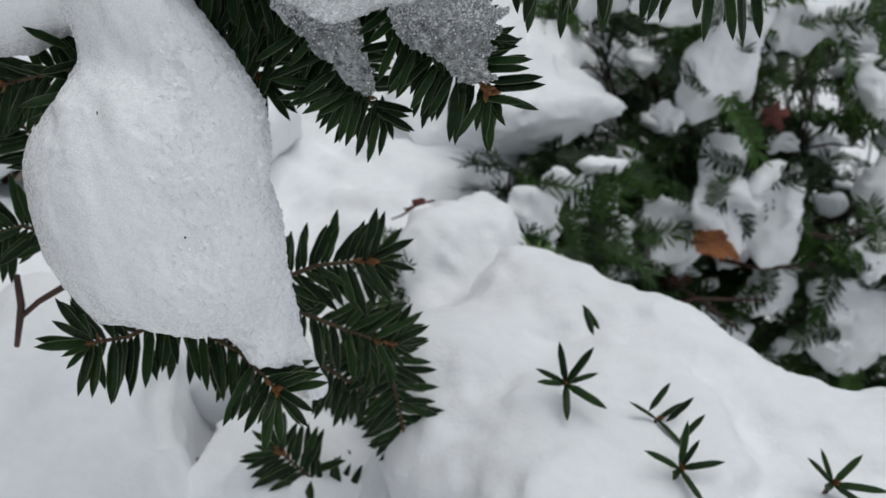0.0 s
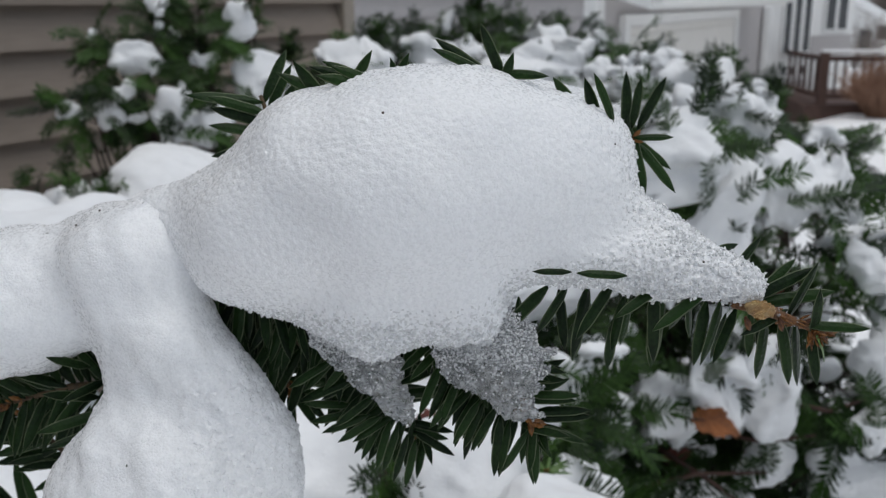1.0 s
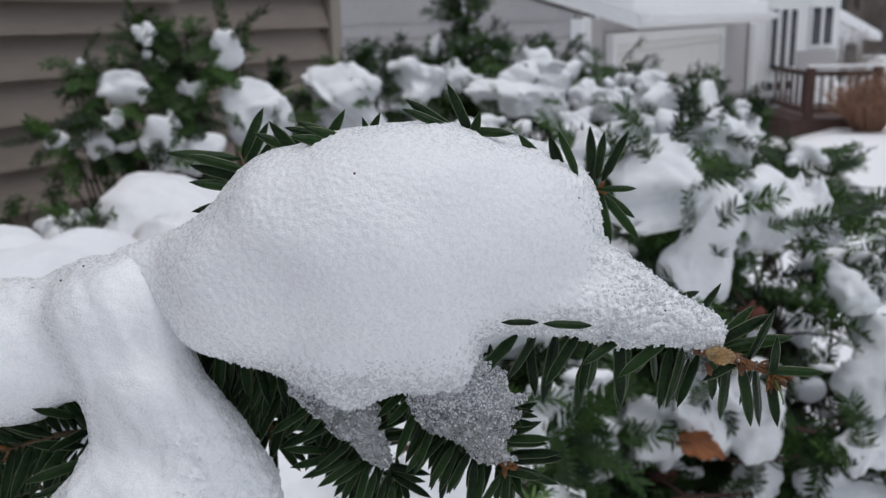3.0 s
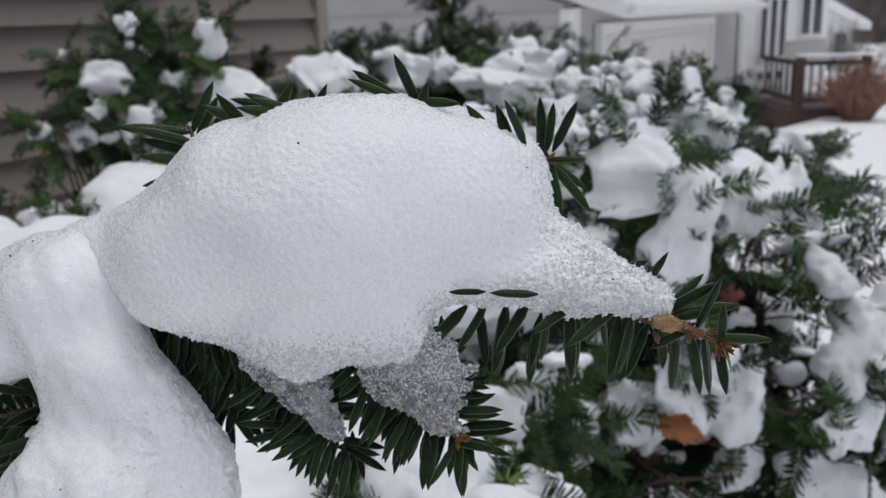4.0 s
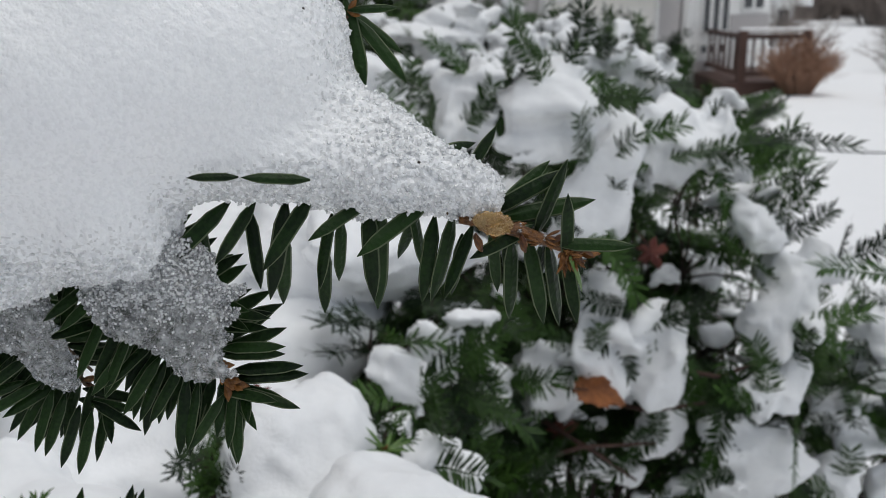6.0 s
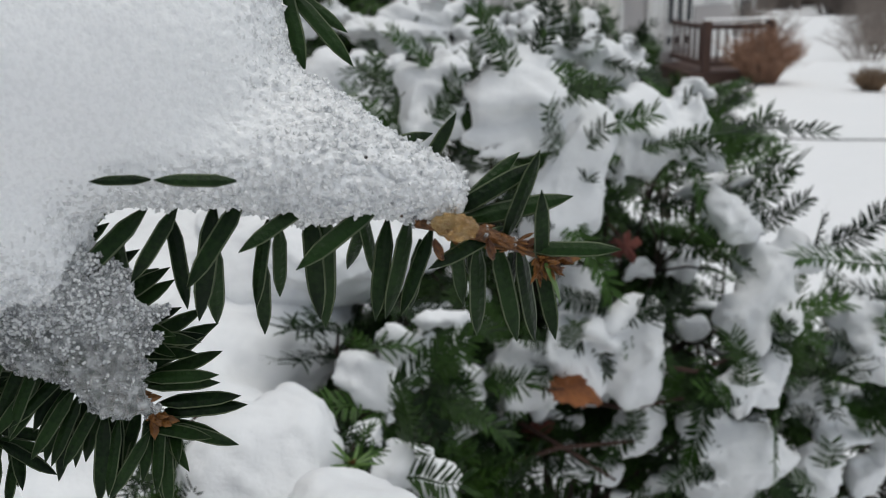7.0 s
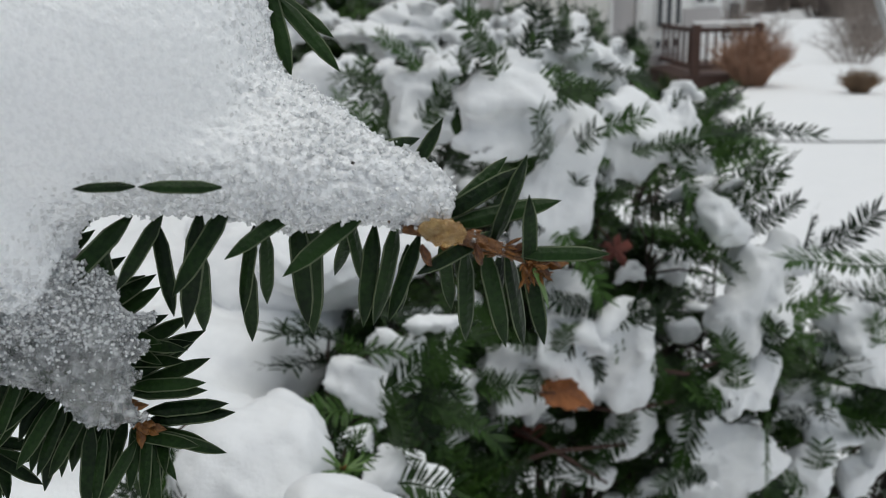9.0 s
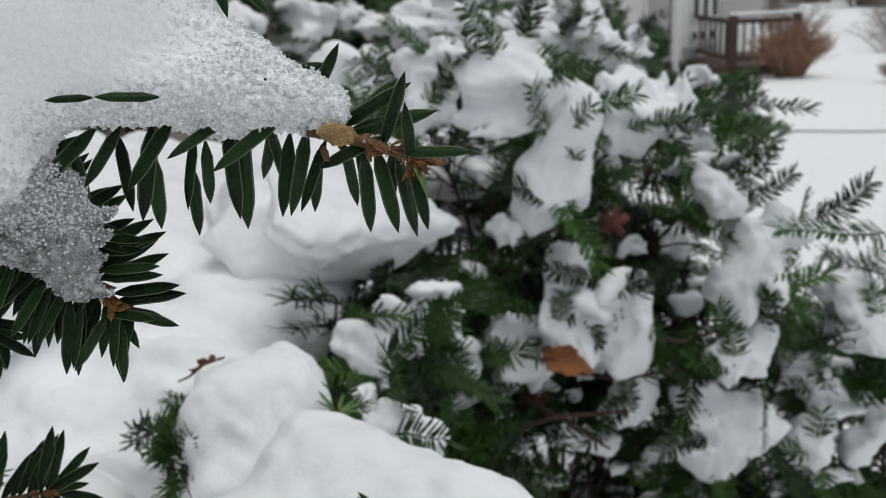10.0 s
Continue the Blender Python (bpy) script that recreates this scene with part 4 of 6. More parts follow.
CLUMPS_MORE = (
    [((0.548, 1.130, 0.952), 0.023, 0.019), ((0.530, 1.135, 0.970), 0.016, 0.014), ((0.567, 1.130, 0.934), 0.017, 0.014)],
    [((0.096, 0.920, 0.820), 0.017, 0.016)],
    [((0.132, 1.700, 1.057), 0.058, 0.034), ((0.091, 1.700, 1.067), 0.047, 0.032)],
    [((0.160, 1.600, 1.017), 0.053, 0.027), ((0.129, 1.600, 1.009), 0.036, 0.023)],
    [((0.554, 1.250, 0.768), 0.020, 0.020), ((0.513, 1.240, 0.811), 0.019, 0.015), ((0.591, 1.250, 0.833), 0.015, 0.020)],
    [((0.559, 1.300, 0.848), 0.023, 0.028)],
    [((0.282, 1.180, 0.610), 0.030, 0.013)],
    [((0.374, 1.180, 0.626), 0.026, 0.018), ((0.416, 1.180, 0.605), 0.027, 0.016)],
    [((0.510, 1.200, 0.570), 0.023, 0.018)],
    [((0.803, 1.200, 0.544), 0.024, 0.024), ((0.838, 1.200, 0.584), 0.019, 0.024)],
    [((0.340, 1.180, 0.698), 0.016, 0.013)],
    [((0.405, 1.200, 0.714), 0.019, 0.019)],
    [((0.524, 1.350, 0.870), 0.024, 0.024), ((0.480, 1.400, 0.944), 0.021, 0.033)],
    [((0.180, 0.985, 0.906), 0.022, 0.007)],
)
for k, lobes in enumerate(CLUMPS_HIGH + CLUMPS_SIDE + CLUMPS_LOW + CLUMPS_SMALL + CLUMPS_MORE):
    piled([((c[0], c[1], c[2] - (0.012 if lobes in CLUMPS_LOW[:4] else 0.0)), w * 1.1, h * 1.08) for c, w, h in lobes], 0.0045, seed=k + 1)
rnd = random.Random(21)
for k in range(22):
    c = (0.16 + 0.62 * rnd.random(), 1.10 + 0.22 * rnd.random(), rnd.uniform(0.42, 1.02))
    if c[0] > 0.60 and c[2] > 0.85 or c[0] < 0.5 and c[2] < 0.74 or not clear(Vector(c)):
        continue
    clump(c, rnd.uniform(0.014, 0.034), rnd.uniform(0.010, 0.024), 0.004, seed=k + 300)
for k, (c, w, h) in enumerate((((0.269, 1.240, 0.669), 0.027, 0.016), ((0.215, 1.200, 0.725), 0.027, 0.016), ((0.324, 1.220, 0.608), 0.031, 0.014), ((0.389, 1.240, 0.648), 0.024, 0.021), ((0.241, 1.200, 0.597), 0.034, 0.014), ((0.343, 1.220, 0.535), 0.040, 0.016), ((0.462, 1.260, 0.514), 0.033, 0.018), ((0.501, 1.280, 0.601), 0.028, 0.015))):
    clump(c, w * 0.55, h * 0.6, 0.004, seed=k + 900)
HEDGE_LEFT = (
    [((-0.641, 2.150, 1.167), 0.051, 0.030), ((-0.666, 2.150, 1.178), 0.030, 0.025), ((-0.610, 2.150, 1.152), 0.030, 0.023)],
    [((-0.421, 2.200, 1.267), 0.031, 0.026), ((-0.408, 2.200, 1.233), 0.031, 0.031), ((-0.430, 2.200, 1.221), 0.023, 0.021)],
    [((-0.353, 2.200, 1.135), 0.060, 0.039), ((-0.385, 2.200, 1.074), 0.053, 0.055), ((-0.316, 2.200, 1.099), 0.045, 0.045), ((-0.335, 2.200, 1.040), 0.048, 0.034), ((-0.412, 2.200, 1.153), 0.026, 0.026)],
    [((-0.555, 2.100, 1.085), 0.040, 0.033), ((-0.558, 2.100, 1.026), 0.045, 0.045)],
    [((-0.480, 2.100, 1.018), 0.058, 0.045), ((-0.444, 2.100, 1.040), 0.030, 0.028)],
    [((-0.658, 2.100, 1.097), 0.025, 0.022), ((-0.701, 2.100, 1.063), 0.033, 0.025), ((-0.689, 2.100, 1.035), 0.028, 0.020)],
    [((-0.790, 2.100, 1.062), 0.030, 0.022), ((-0.759, 2.100, 1.052), 0.025, 0.018)],
)
HEDGE_MID = (
    [((-0.207, 2.600, 1.144), 0.056, 0.046), ((-0.153, 2.600, 1.089), 0.078, 0.071), ((-0.118, 2.600, 1.034), 0.047, 0.041), ((-0.228, 2.600, 1.075), 0.040, 0.044)],
    [((-0.002, 2.800, 1.147), 0.057, 0.050), ((0.056, 2.800, 1.126), 0.043, 0.037), ((0.012, 2.750, 1.078), 0.046, 0.030)],
    [((0.394, 3.000, 1.143), 0.090, 0.050), ((0.485, 3.000, 1.120), 0.058, 0.040), ((0.340, 3.000, 1.162), 0.043, 0.032)],
    [((0.208, 2.600, 1.108), 0.053, 0.025), ((0.299, 2.600, 1.088), 0.084, 0.038), ((0.386, 2.600, 1.070), 0.047, 0.025)],
    [((0.640, 2.400, 1.061), 0.064, 0.050), ((0.722, 2.400, 1.055), 0.055, 0.050), ((0.679, 2.400, 1.009), 0.059, 0.029)],
    [((0.767, 2.300, 1.000), 0.048, 0.040), ((0.779, 2.300, 0.963), 0.048, 0.040)],
    [((0.771, 3.200, 1.098), 0.062, 0.039)],
    [((0.597, 2.700, 1.058), 0.033, 0.059)],
)
HEDGE_END = (
    [((0.590, 1.900, 1.060), 0.040, 0.028), ((0.645, 1.900, 1.045), 0.034, 0.026), ((0.560, 1.900, 1.030), 0.030, 0.022)],
    [((0.690, 1.950, 1.065), 0.036, 0.026), ((0.700, 1.950, 1.020), 0.030, 0.024)],
    [((0.530, 1.900, 1.088), 0.030, 0.020)],
    [((0.137, 2.900, 1.127), 0.059, 0.045)],
    [((0.349, 2.700, 1.126), 0.079, 0.055), ((0.425, 2.700, 1.101), 0.046, 0.040)],
    [((0.241, 2.700, 1.092), 0.070, 0.027), ((0.324, 2.700, 1.077), 0.067, 0.024)],
    [((0.479, 1.500, 1.117), 0.029, 0.024), ((0.514, 1.500, 1.101), 0.029, 0.027), ((0.528, 1.500, 1.065), 0.022, 0.024)],
    [((0.412, 1.500, 1.130), 0.028, 0.018), ((0.438, 1.500, 1.114), 0.022, 0.018)],
    [((0.339, 1.900, 1.074), 0.069, 0.030), ((0.409, 1.850, 1.061), 0.056, 0.034), ((0.465, 1.850, 1.077), 0.038, 0.029)],
    [((0.552, 2.000, 1.118), 0.061, 0.044), ((0.614, 2.000, 1.099), 0.049, 0.049)],
)
HEDGE_MORE = (
    [((0.506, 2.000, 1.094), 0.030, 0.025), ((0.568, 2.000, 1.084), 0.042, 0.025), ((0.538, 2.000, 1.111), 0.032, 0.017)],
    [((0.669, 2.100, 1.081), 0.018, 0.021), ((0.691, 2.100, 1.036), 0.021, 0.016)],
    [((0.819, 2.300, 1.079), 0.017, 0.023)],
)
for k, lobes in enumerate(HEDGE_LEFT + HEDGE_MID + HEDGE_END + HEDGE_MORE):
    wide = 0.86 if k < 7 else 0.98
    piled([(c, w * wide, h * wide) for c, w, h in lobes], 0.0065, seed=k + 700, lumpy=1.6 if k < 9 else 1.3)
HEDGE_CLUMPS = [
    ((-0.628, 2.100, 1.038), 0.023, 0.018),
    ((-0.498, 2.200, 1.161), 0.042, 0.021),
    ((-0.592, 2.200, 1.285), 0.031, 0.023),
    ((-0.569, 2.200, 1.209), 0.018, 0.026),
    ((-0.748, 2.200, 1.219), 0.015, 0.014),
    ((-0.603, 2.200, 1.233), 0.018, 0.018),
    ((-0.754, 2.000, 0.879), 0.054, 0.029),
    ((-0.702, 2.050, 0.886), 0.032, 0.025),
    ((-0.132, 2.900, 1.217), 0.048, 0.027),
    ((0.615, 3.200, 1.144), 0.050, 0.042),
    ((0.144, 2.900, 1.140), 0.042, 0.042),
    ((0.333, 3.100, 1.145), 0.052, 0.028),
    ((0.857, 2.000, 0.991), 0.047, 0.028),
]
HEDGE_TOPS = [
    ((0.493, 2.600, 1.103), 0.053, 0.030),
    ((0.643, 2.800, 1.120), 0.064, 0.029),
    ((0.725, 2.000, 1.078), 0.030, 0.030),
    ((0.462, 2.200, 1.104), 0.040, 0.022),
    ((0.606, 2.400, 1.142), 0.047, 0.022),
    ((0.370, 2.100, 1.084), 0.038, 0.021),
    ((0.437, 1.900, 1.087), 0.028, 0.017),
    ((0.169, 2.100, 1.071), 0.040, 0.021),
    ((0.232, 2.000, 1.068), 0.034, 0.018),
    ((0.398, 2.600, 1.171), 0.044, 0.023),
]
for k, (c, w, h) in enumerate(HEDGE_CLUMPS + HEDGE_TOPS):
    clump(c, w * 0.92, h * 0.95, 0.0065, seed=k + 40)
rnd = random.Random(12)
for k in range(16):
    y = rnd.uniform(2.9, 3.9)
    x = rnd.uniform(-0.3, 0.75 + 0.3 * (y - 2.3))
    c = (x, y, 0.95 - 0.26 * max(0, x - 0.6) + rnd.uniform(-0.2, 0.06))
    clump(c, rnd.uniform(0.09, 0.17), rnd.uniform(0.03, 0.05), 0.012, seed=k + 80)

# ---- shrubs ----
LOADED = "dark green yew shrub loaded with snow clumps"
right = shrub("yew_shrub", (0.46, 1.50, -0.3), (((0.30, 1.36, 0.88), (0.18, 0.22, 0.15), 66), ((0.48, 1.42, 0.79), (0.17, 0.24, 0.22), 78), ((0.42, 1.38, 0.58), (0.28, 0.26, 0.22), 95), ((0.16, 1.22, 0.64), (0.16, 0.2, 0.15), 40)), 31, LOADED, core=0.0, snowy=0.34)
shrub("yew_shrub", (0.85, 1.60, -0.3), (((0.68, 1.42, 0.60), (0.22, 0.26, 0.17), 70), ((0.88, 1.45, 0.46), (0.2, 0.26, 0.18), 60), ((0.50, 1.7, 0.78), (0.2, 0.2, 0.13), 40), ((0.6, 1.45, 0.35), (0.3, 0.26, 0.2), 50)), 41, LOADED, core=0.0, snowy=0.34)
shrub("yew_shrub", (0.35, 2.1, -0.3), (((0.33, 2.15, 0.80), (0.34, 0.25, 0.16), 60), ((0.62, 2.3, 0.68), (0.22, 0.25, 0.18), 45)), 43, LOADED, 0.8, far=True, snowy=0.15)
shrub("yew_shrub", (-0.02, 1.25, -0.3), (((0.0, 1.2, 0.58), (0.36, 0.3, 0.18), 120),), 33, "yew shrub almost buried under snow")
against = shrub("yew_shrub", (-0.40, 2.50, -0.3), (((-0.592, 2.300, 1.223), (0.115, 0.094, 0.074), 60), ((-0.714, 2.250, 1.188), (0.066, 0.057, 0.048), 26), ((-0.781, 2.200, 1.017), (0.099, 0.069, 0.039), 32), ((-0.658, 2.200, 1.080), (0.098, 0.079, 0.059), 40), ((-0.536, 2.300, 1.088), (0.103, 0.103, 0.103), 66), ((-0.427, 2.350, 1.218), (0.047, 0.062, 0.076), 26), ((-0.387, 2.400, 1.089), (0.086, 0.086, 0.086), 50), ((-0.852, 2.200, 0.844), (0.094, 0.063, 0.032), 16), ((-0.621, 2.300, 0.881), (0.084, 0.098, 0.112), 44)), 34, "yew against the wall with snow on its tips", 0.42, far=True, snowy=0.12, core=0.0)
shrub("yew_shrub", (-0.6, 1.75, -0.3), (((-0.641, 1.750, 0.936), (0.064, 0.044, 0.023), 9), ((-0.465, 1.720, 0.928), (0.019, 0.014, 0.008), 2)), 48, "low yew tips at the foot of the wall", 0.42, far=True, snowy=0.3, core=0.0)
shrub("yew_shrub", (-0.05, 2.9, -0.3), (((-0.161, 2.750, 1.069), (0.115, 0.123, 0.132), 50), ((-0.030, 2.850, 1.058), (0.103, 0.120, 0.137), 50), ((-0.288, 2.700, 1.060), (0.081, 0.089, 0.097), 24)), 35, "yew shrub of the hedge carrying snow", 0.75, far=True, snowy=0.13)
shrub("yew_shrub", (0.20, 3.1, -0.3), (((0.214, 3.100, 1.250), (0.066, 0.094, 0.121), 30), ((0.214, 3.080, 1.170), (0.085, 0.090, 0.060), 26), ((0.213, 3.100, 1.087), (0.111, 0.102, 0.093), 40), ((0.080, 3.000, 1.114), (0.090, 0.090, 0.090), 36)), 44, "upright yew of the hedge with snow in its top", 0.75, far=True, snowy=0.13)
shrub("yew_shrub", (0.7, 3.2, -0.3), (((0.418, 3.100, 1.083), (0.149, 0.132, 0.115), 80), ((0.606, 3.100, 1.061), (0.149, 0.140, 0.131), 80)), 36, "yew shrub of the hedge carrying snow", 0.75, far=True, snowy=0.13)
shrub("yew_shrub", (1.3, 3.3, -0.3), (((0.806, 3.000, 0.975), (0.145, 0.138, 0.115), 60), ((0.888, 2.900, 0.925), (0.124, 0.133, 0.125), 50), ((0.673, 2.900, 0.965), (0.141, 0.123, 0.100), 50)), 37, "yew shrub of the hedge carrying snow", 0.75, far=True, snowy=0.13)
shrub("yew_shrub", (1.4, 2.9, -0.3), (((0.975, 2.600, 0.895), (0.096, 0.101, 0.090), 50), ((1.009, 2.300, 0.885), (0.114, 0.093, 0.072), 70)), 45, "low yew at the end of the hedge", 0.7, far=True, snowy=0.15)
shrub("yew_shrub", (-0.55, 0.95, -0.3), (((-0.451, 0.900, 0.919), (0.035, 0.038, 0.041), 16),), 39, "dark yew boughs behind the loaded branch", 0.5, -0.2, snowy=0.05, core=0.0)
shrub("yew_shrub", (-0.06, 0.8, -0.3), (((-0.049, 0.722, 0.905), (0.005, 0.012, 0.014), 20), ((-0.038, 0.705, 0.876), (0.010, 0.012, 0.020), 30), ((0.068, 0.745, 0.885), (0.012, 0.01, 0.012), 8), ((-0.165, 0.62, 0.900), (0.03, 0.02, 0.010), 10)), 49, "dark yew tips in the gap between mounds", 0.15, core=0.0, snowy=0.0)
shrub("yew_shrub", (-0.2, 0.75, -0.3), (((-0.08, 0.62, 0.58), (0.26, 0.18, 0.11), 60),), 38, "low yew boughs under the snow", 0.8, -0.4)
BURIED = "dark yew boughs holding up the snow mounds"
shrub("yew_shrub", (-0.15, 1.05, -0.3), (((-0.08, 1.05, 0.50), (0.30, 0.32, 0.24), 90), ((-0.35, 0.95, 0.58), (0.26, 0.24, 0.26), 70)), 61, BURIED, 0.8, -0.4, snowy=0.0)
shrub("yew_shrub", (0.12, 0.62, -0.3), (((0.12, 0.50, 0.58), (0.20, 0.16, 0.18), 60), ((-0.2, 0.62, 0.46), (0.26, 0.18, 0.18), 60)), 62, BURIED, 0.8, -0.4, snowy=0.0)
shrub("yew_shrub", (-0.5, 1.9, -0.3), (((-0.5, 1.85, 0.50), (0.26, 0.26, 0.28), 60), ((0.2, 1.85, 0.55), (0.34, 0.2, 0.24), 60)), 63, BURIED, 0.8, -0.4, far=True, snowy=0.0)
shrub("yew_shrub", (0.10, 1.02, -0.3), (((0.106, 0.970, 0.808), (0.025, 0.028, 0.031), 14), ((0.162, 1.000, 0.790), (0.029, 0.026, 0.023), 12), ((0.085, 1.000, 0.875), (0.025, 0.02, 0.02), 10), ((0.16, 1.040, 0.880), (0.05, 0.02, 0.018), 14)), 64, "dark yew tips beside the snow mounds", 0.5, core=0.0, snowy=0.1)
edges = shrub("yew_shrub", (0.95, 1.45, -0.3), (((0.861, 1.320, 0.519), (0.079, 0.079, 0.079), 36),), 46, LOADED, snowy=0.15, core=0.0)
for k, lobes in enumerate(CLUMPS_HIGH + CLUMPS_SIDE + CLUMPS_LOW + CLUMPS_SMALL):
    rim(edges, lobes, 4, 500 + k)
for k, lobes in enumerate(HEDGE_LEFT + HEDGE_MID + HEDGE_END + HEDGE_MORE):
    rim(against, lobes, 8 if k < 7 else 4, 600 + k)
for k, one in enumerate(HEDGE_CLUMPS[:8]):
    rim(against, [one], 4, 650 + k)
frond(right, (0.4360, 1.1400, 1.0400), (0.5450, 1.1250, 1.0570), seed=0)
frond(right, (0.5300, 1.1300, 1.0560), (0.6470, 1.1100, 1.0600), seed=1)
frond(right, (0.6982, 1.0200, 0.9210), (0.5677, 1.0000, 0.9366), seed=2)
frond(right, (0.7273, 1.0200, 0.8594), (0.6218, 1.0000, 0.9073), seed=0)
frond(right, (0.1341, 1.0200, 0.9091), (0.2306, 0.9800, 0.8975), seed=1)
frond(right, (0.3325, 1.1000, 0.8087), (0.3350, 1.0200, 0.8796), seed=2)
frond(right, (0.5120, 1.1000, 0.7920), (0.4829, 1.0600, 0.6753), (-1, -0.6, 0.2), seed=1)
frond(right, (0.6127, 1.1200, 0.7291), (0.5918, 1.0600, 0.6400), (1, -0.6, 0.2), seed=2)
frond(right, (0.3252, 1.1000, 1.0400), (0.2982, 1.0200, 1.1065), (0.3, -1, 0.2), seed=0)
frond(right, (0.2245, 1.1600, 1.0920), (0.2485, 1.0800, 1.1414), (0.3, -1, 0.2), seed=1)
frond(right, (0.3083, 1.1600, 1.1008), (0.3128, 1.1000, 1.1720), (0.3, -1, 0.2), seed=2)

# bare dark twigs low in the shrub
for k, path in enumerate((((0.2422, 1.1300, 0.6455), (0.3330, 1.1000, 0.6886), (0.4387, 1.1300, 0.6717)), ((0.2942, 1.1400, 0.7054), (0.3533, 1.1100, 0.6742), (0.4108, 1.1200, 0.6258)), ((0.4609, 1.1300, 0.7733), (0.4988, 1.1000, 0.7730), (0.5626, 1.1300, 0.7750)), ((0.3752, 1.1500, 0.7240), (0.4230, 1.1200, 0.7219), (0.5033, 1.1400, 0.7195)))):
    verts, faces = [], []
    tube(verts, faces, [Vector(q) for q in path], [0.0035, 0.003, 0.0018], 6)
    mesh_object("twig", verts, faces, TWIG, right)

# ---- pads of snow along single sprays, all through the foliage ----
bm = bmesh.new()
bmesh.ops.create_icosphere(bm, subdivisions=2, radius=1)
round_verts, round_faces = [v.co.copy() for v in bm.verts], [[v.index for v in f.verts] for f in bm.faces]
bm.free()
verts, faces = [], []
rnd = random.Random(77)
for p, out, size in PADS:
    m = aim(p + Vector((0, 0, 0.004)), (out.x, out.y, out.z * 0.6), (0, 0, 1))
    a, b, c = 0.030 * size * rnd.uniform(0.5, 1.3), 0.013 * size * rnd.uniform(0.6, 1.4), 0.008 * size * rnd.uniform(0.7, 1.5)
    o, off = len(verts), Vector((rnd.uniform(0, 50), 0, 0))
    for v in round_verts:
        k = 1 + 0.75 * noise.noise(v * 1.5 + off)
        verts.append(m @ Vector((v.x * a * k, v.y * b * k, v.z * c * k)))
    faces += [[o + i for i in f] for f in round_faces]
tagged(mesh_object("snow_pads", verts, faces, SNOW_SOFT), "small pads of snow lying on yew sprays", "snow", kind="stuff")

# ---- drops of melt water ----
verts, faces = [], []
rnd = random.Random(78)
rnd.shuffle(DROPS)
for p in DROPS[:1100]:
    r, o = rnd.uniform(0.0008, 0.0017), len(verts)
    verts += [p + v * r for v in round_verts]
    faces += [[o + i for i in f] for f in round_faces]
tagged(mesh_object("water_drops", verts, faces, WATER), "clear drops of melt water on needle tips", "water", kind="stuff")


# ---- sprigs that poke out of the mounds ----
def sprig(place, up, count, length, mat_new=False, seed=0):
    """The tip of a buried shoot: a bud with a whorl of needles."""
    rnd = random.Random(seed)
    thing = tagged(empty("yew_sprig", place), "fresh green yew tip poking through snow" if mat_new else "dark yew tip poking out of a snow mound", "sprig", "yew tips in the snow")
    up = Vector(up).normalized()
    side = up.orthogonal().normalized()
    other = up.cross(side)
    verts, faces = [], []
    tube(verts, faces, [Vector(place) - up * 0.03, Vector(place) - up * 0.01, Vector(place) + up * 0.002], [0.0014, 0.0014, 0.001], 6)
    mesh_object("twig", verts, faces, STEM, thing)
    for k in range(count):
        a = 6.28 * k / count + rnd.uniform(-0.3, 0.3)
        go = side * math.cos(a) + other * math.sin(a) + up * rnd.uniform(0.15, 0.9)
        ob = child("needle", (YOUNG if mat_new else NEEDLES)[k % 4], thing, aim((0, 0, 0), go, up, length * rnd.uniform(0.7, 1.1)))
    for k in range(5):
        child("bud_scale", SCALES[k % 2], thing, aim((0, 0, 0), up + side * rnd.uniform(-0.7, 0.7) + other * rnd.uniform(-0.7, 0.7), side, 0.8))
    return thing


YOUNG = [needle_mesh("needle", 0.022, 0.0015, c, NEEDLE_NEW, 5) for c in (0.0, 0.001, 0.002, 0.003)]
sprig((0.0740, 0.4640, 0.9230), (-0.1, -0.6, 0.8), 7, 1.0, seed=1)
sprig((0.1325, 0.4160, 0.8960), (0.3, -0.5, 0.8), 6, 0.95, seed=2)
sprig((0.2225, 0.4230, 0.8800), (0.1, -0.5, 0.9), 6, 1.0, seed=3)
sprig((0.0785, 0.7000, 0.9120), (0.1, -0.3, 1), 9, 1.0, True, seed=4)
sprig((0.0989, 0.6200, 0.8971), (0.1, -0.2, 1), 3, 0.5, seed=5)
sprig((-0.0930, 0.5090, 0.8300), (-0.4, -0.5, 0.8), 6, 1.4, seed=6)
sprig((-0.0560, 0.5200, 0.8200), (0.5, -0.5, 0.6), 6, 1.1, seed=7)
stuck = sprig((0.1280, 0.4560, 0.9030), (0.4, -0.3, 0.9), 3, 0.9, seed=8)
for x, y, z, a in ((0.1234, 0.4579, 0.9080, 0.0), (0.1329, 0.4534, 0.9030, 0.2), (0.1379, 0.4400, 0.8985, 0.1), (0.0989, 0.5223, 0.9260, -0.6), (0.104, 0.530, 0.9262, -0.8)):
    child("needle", NEEDLES[0], stuck, Matrix.Translation(-stuck.location) @ aim((x, y, z), (0.35 + a, -0.1, 0.7), (0, -1, 0.4), 0.8))

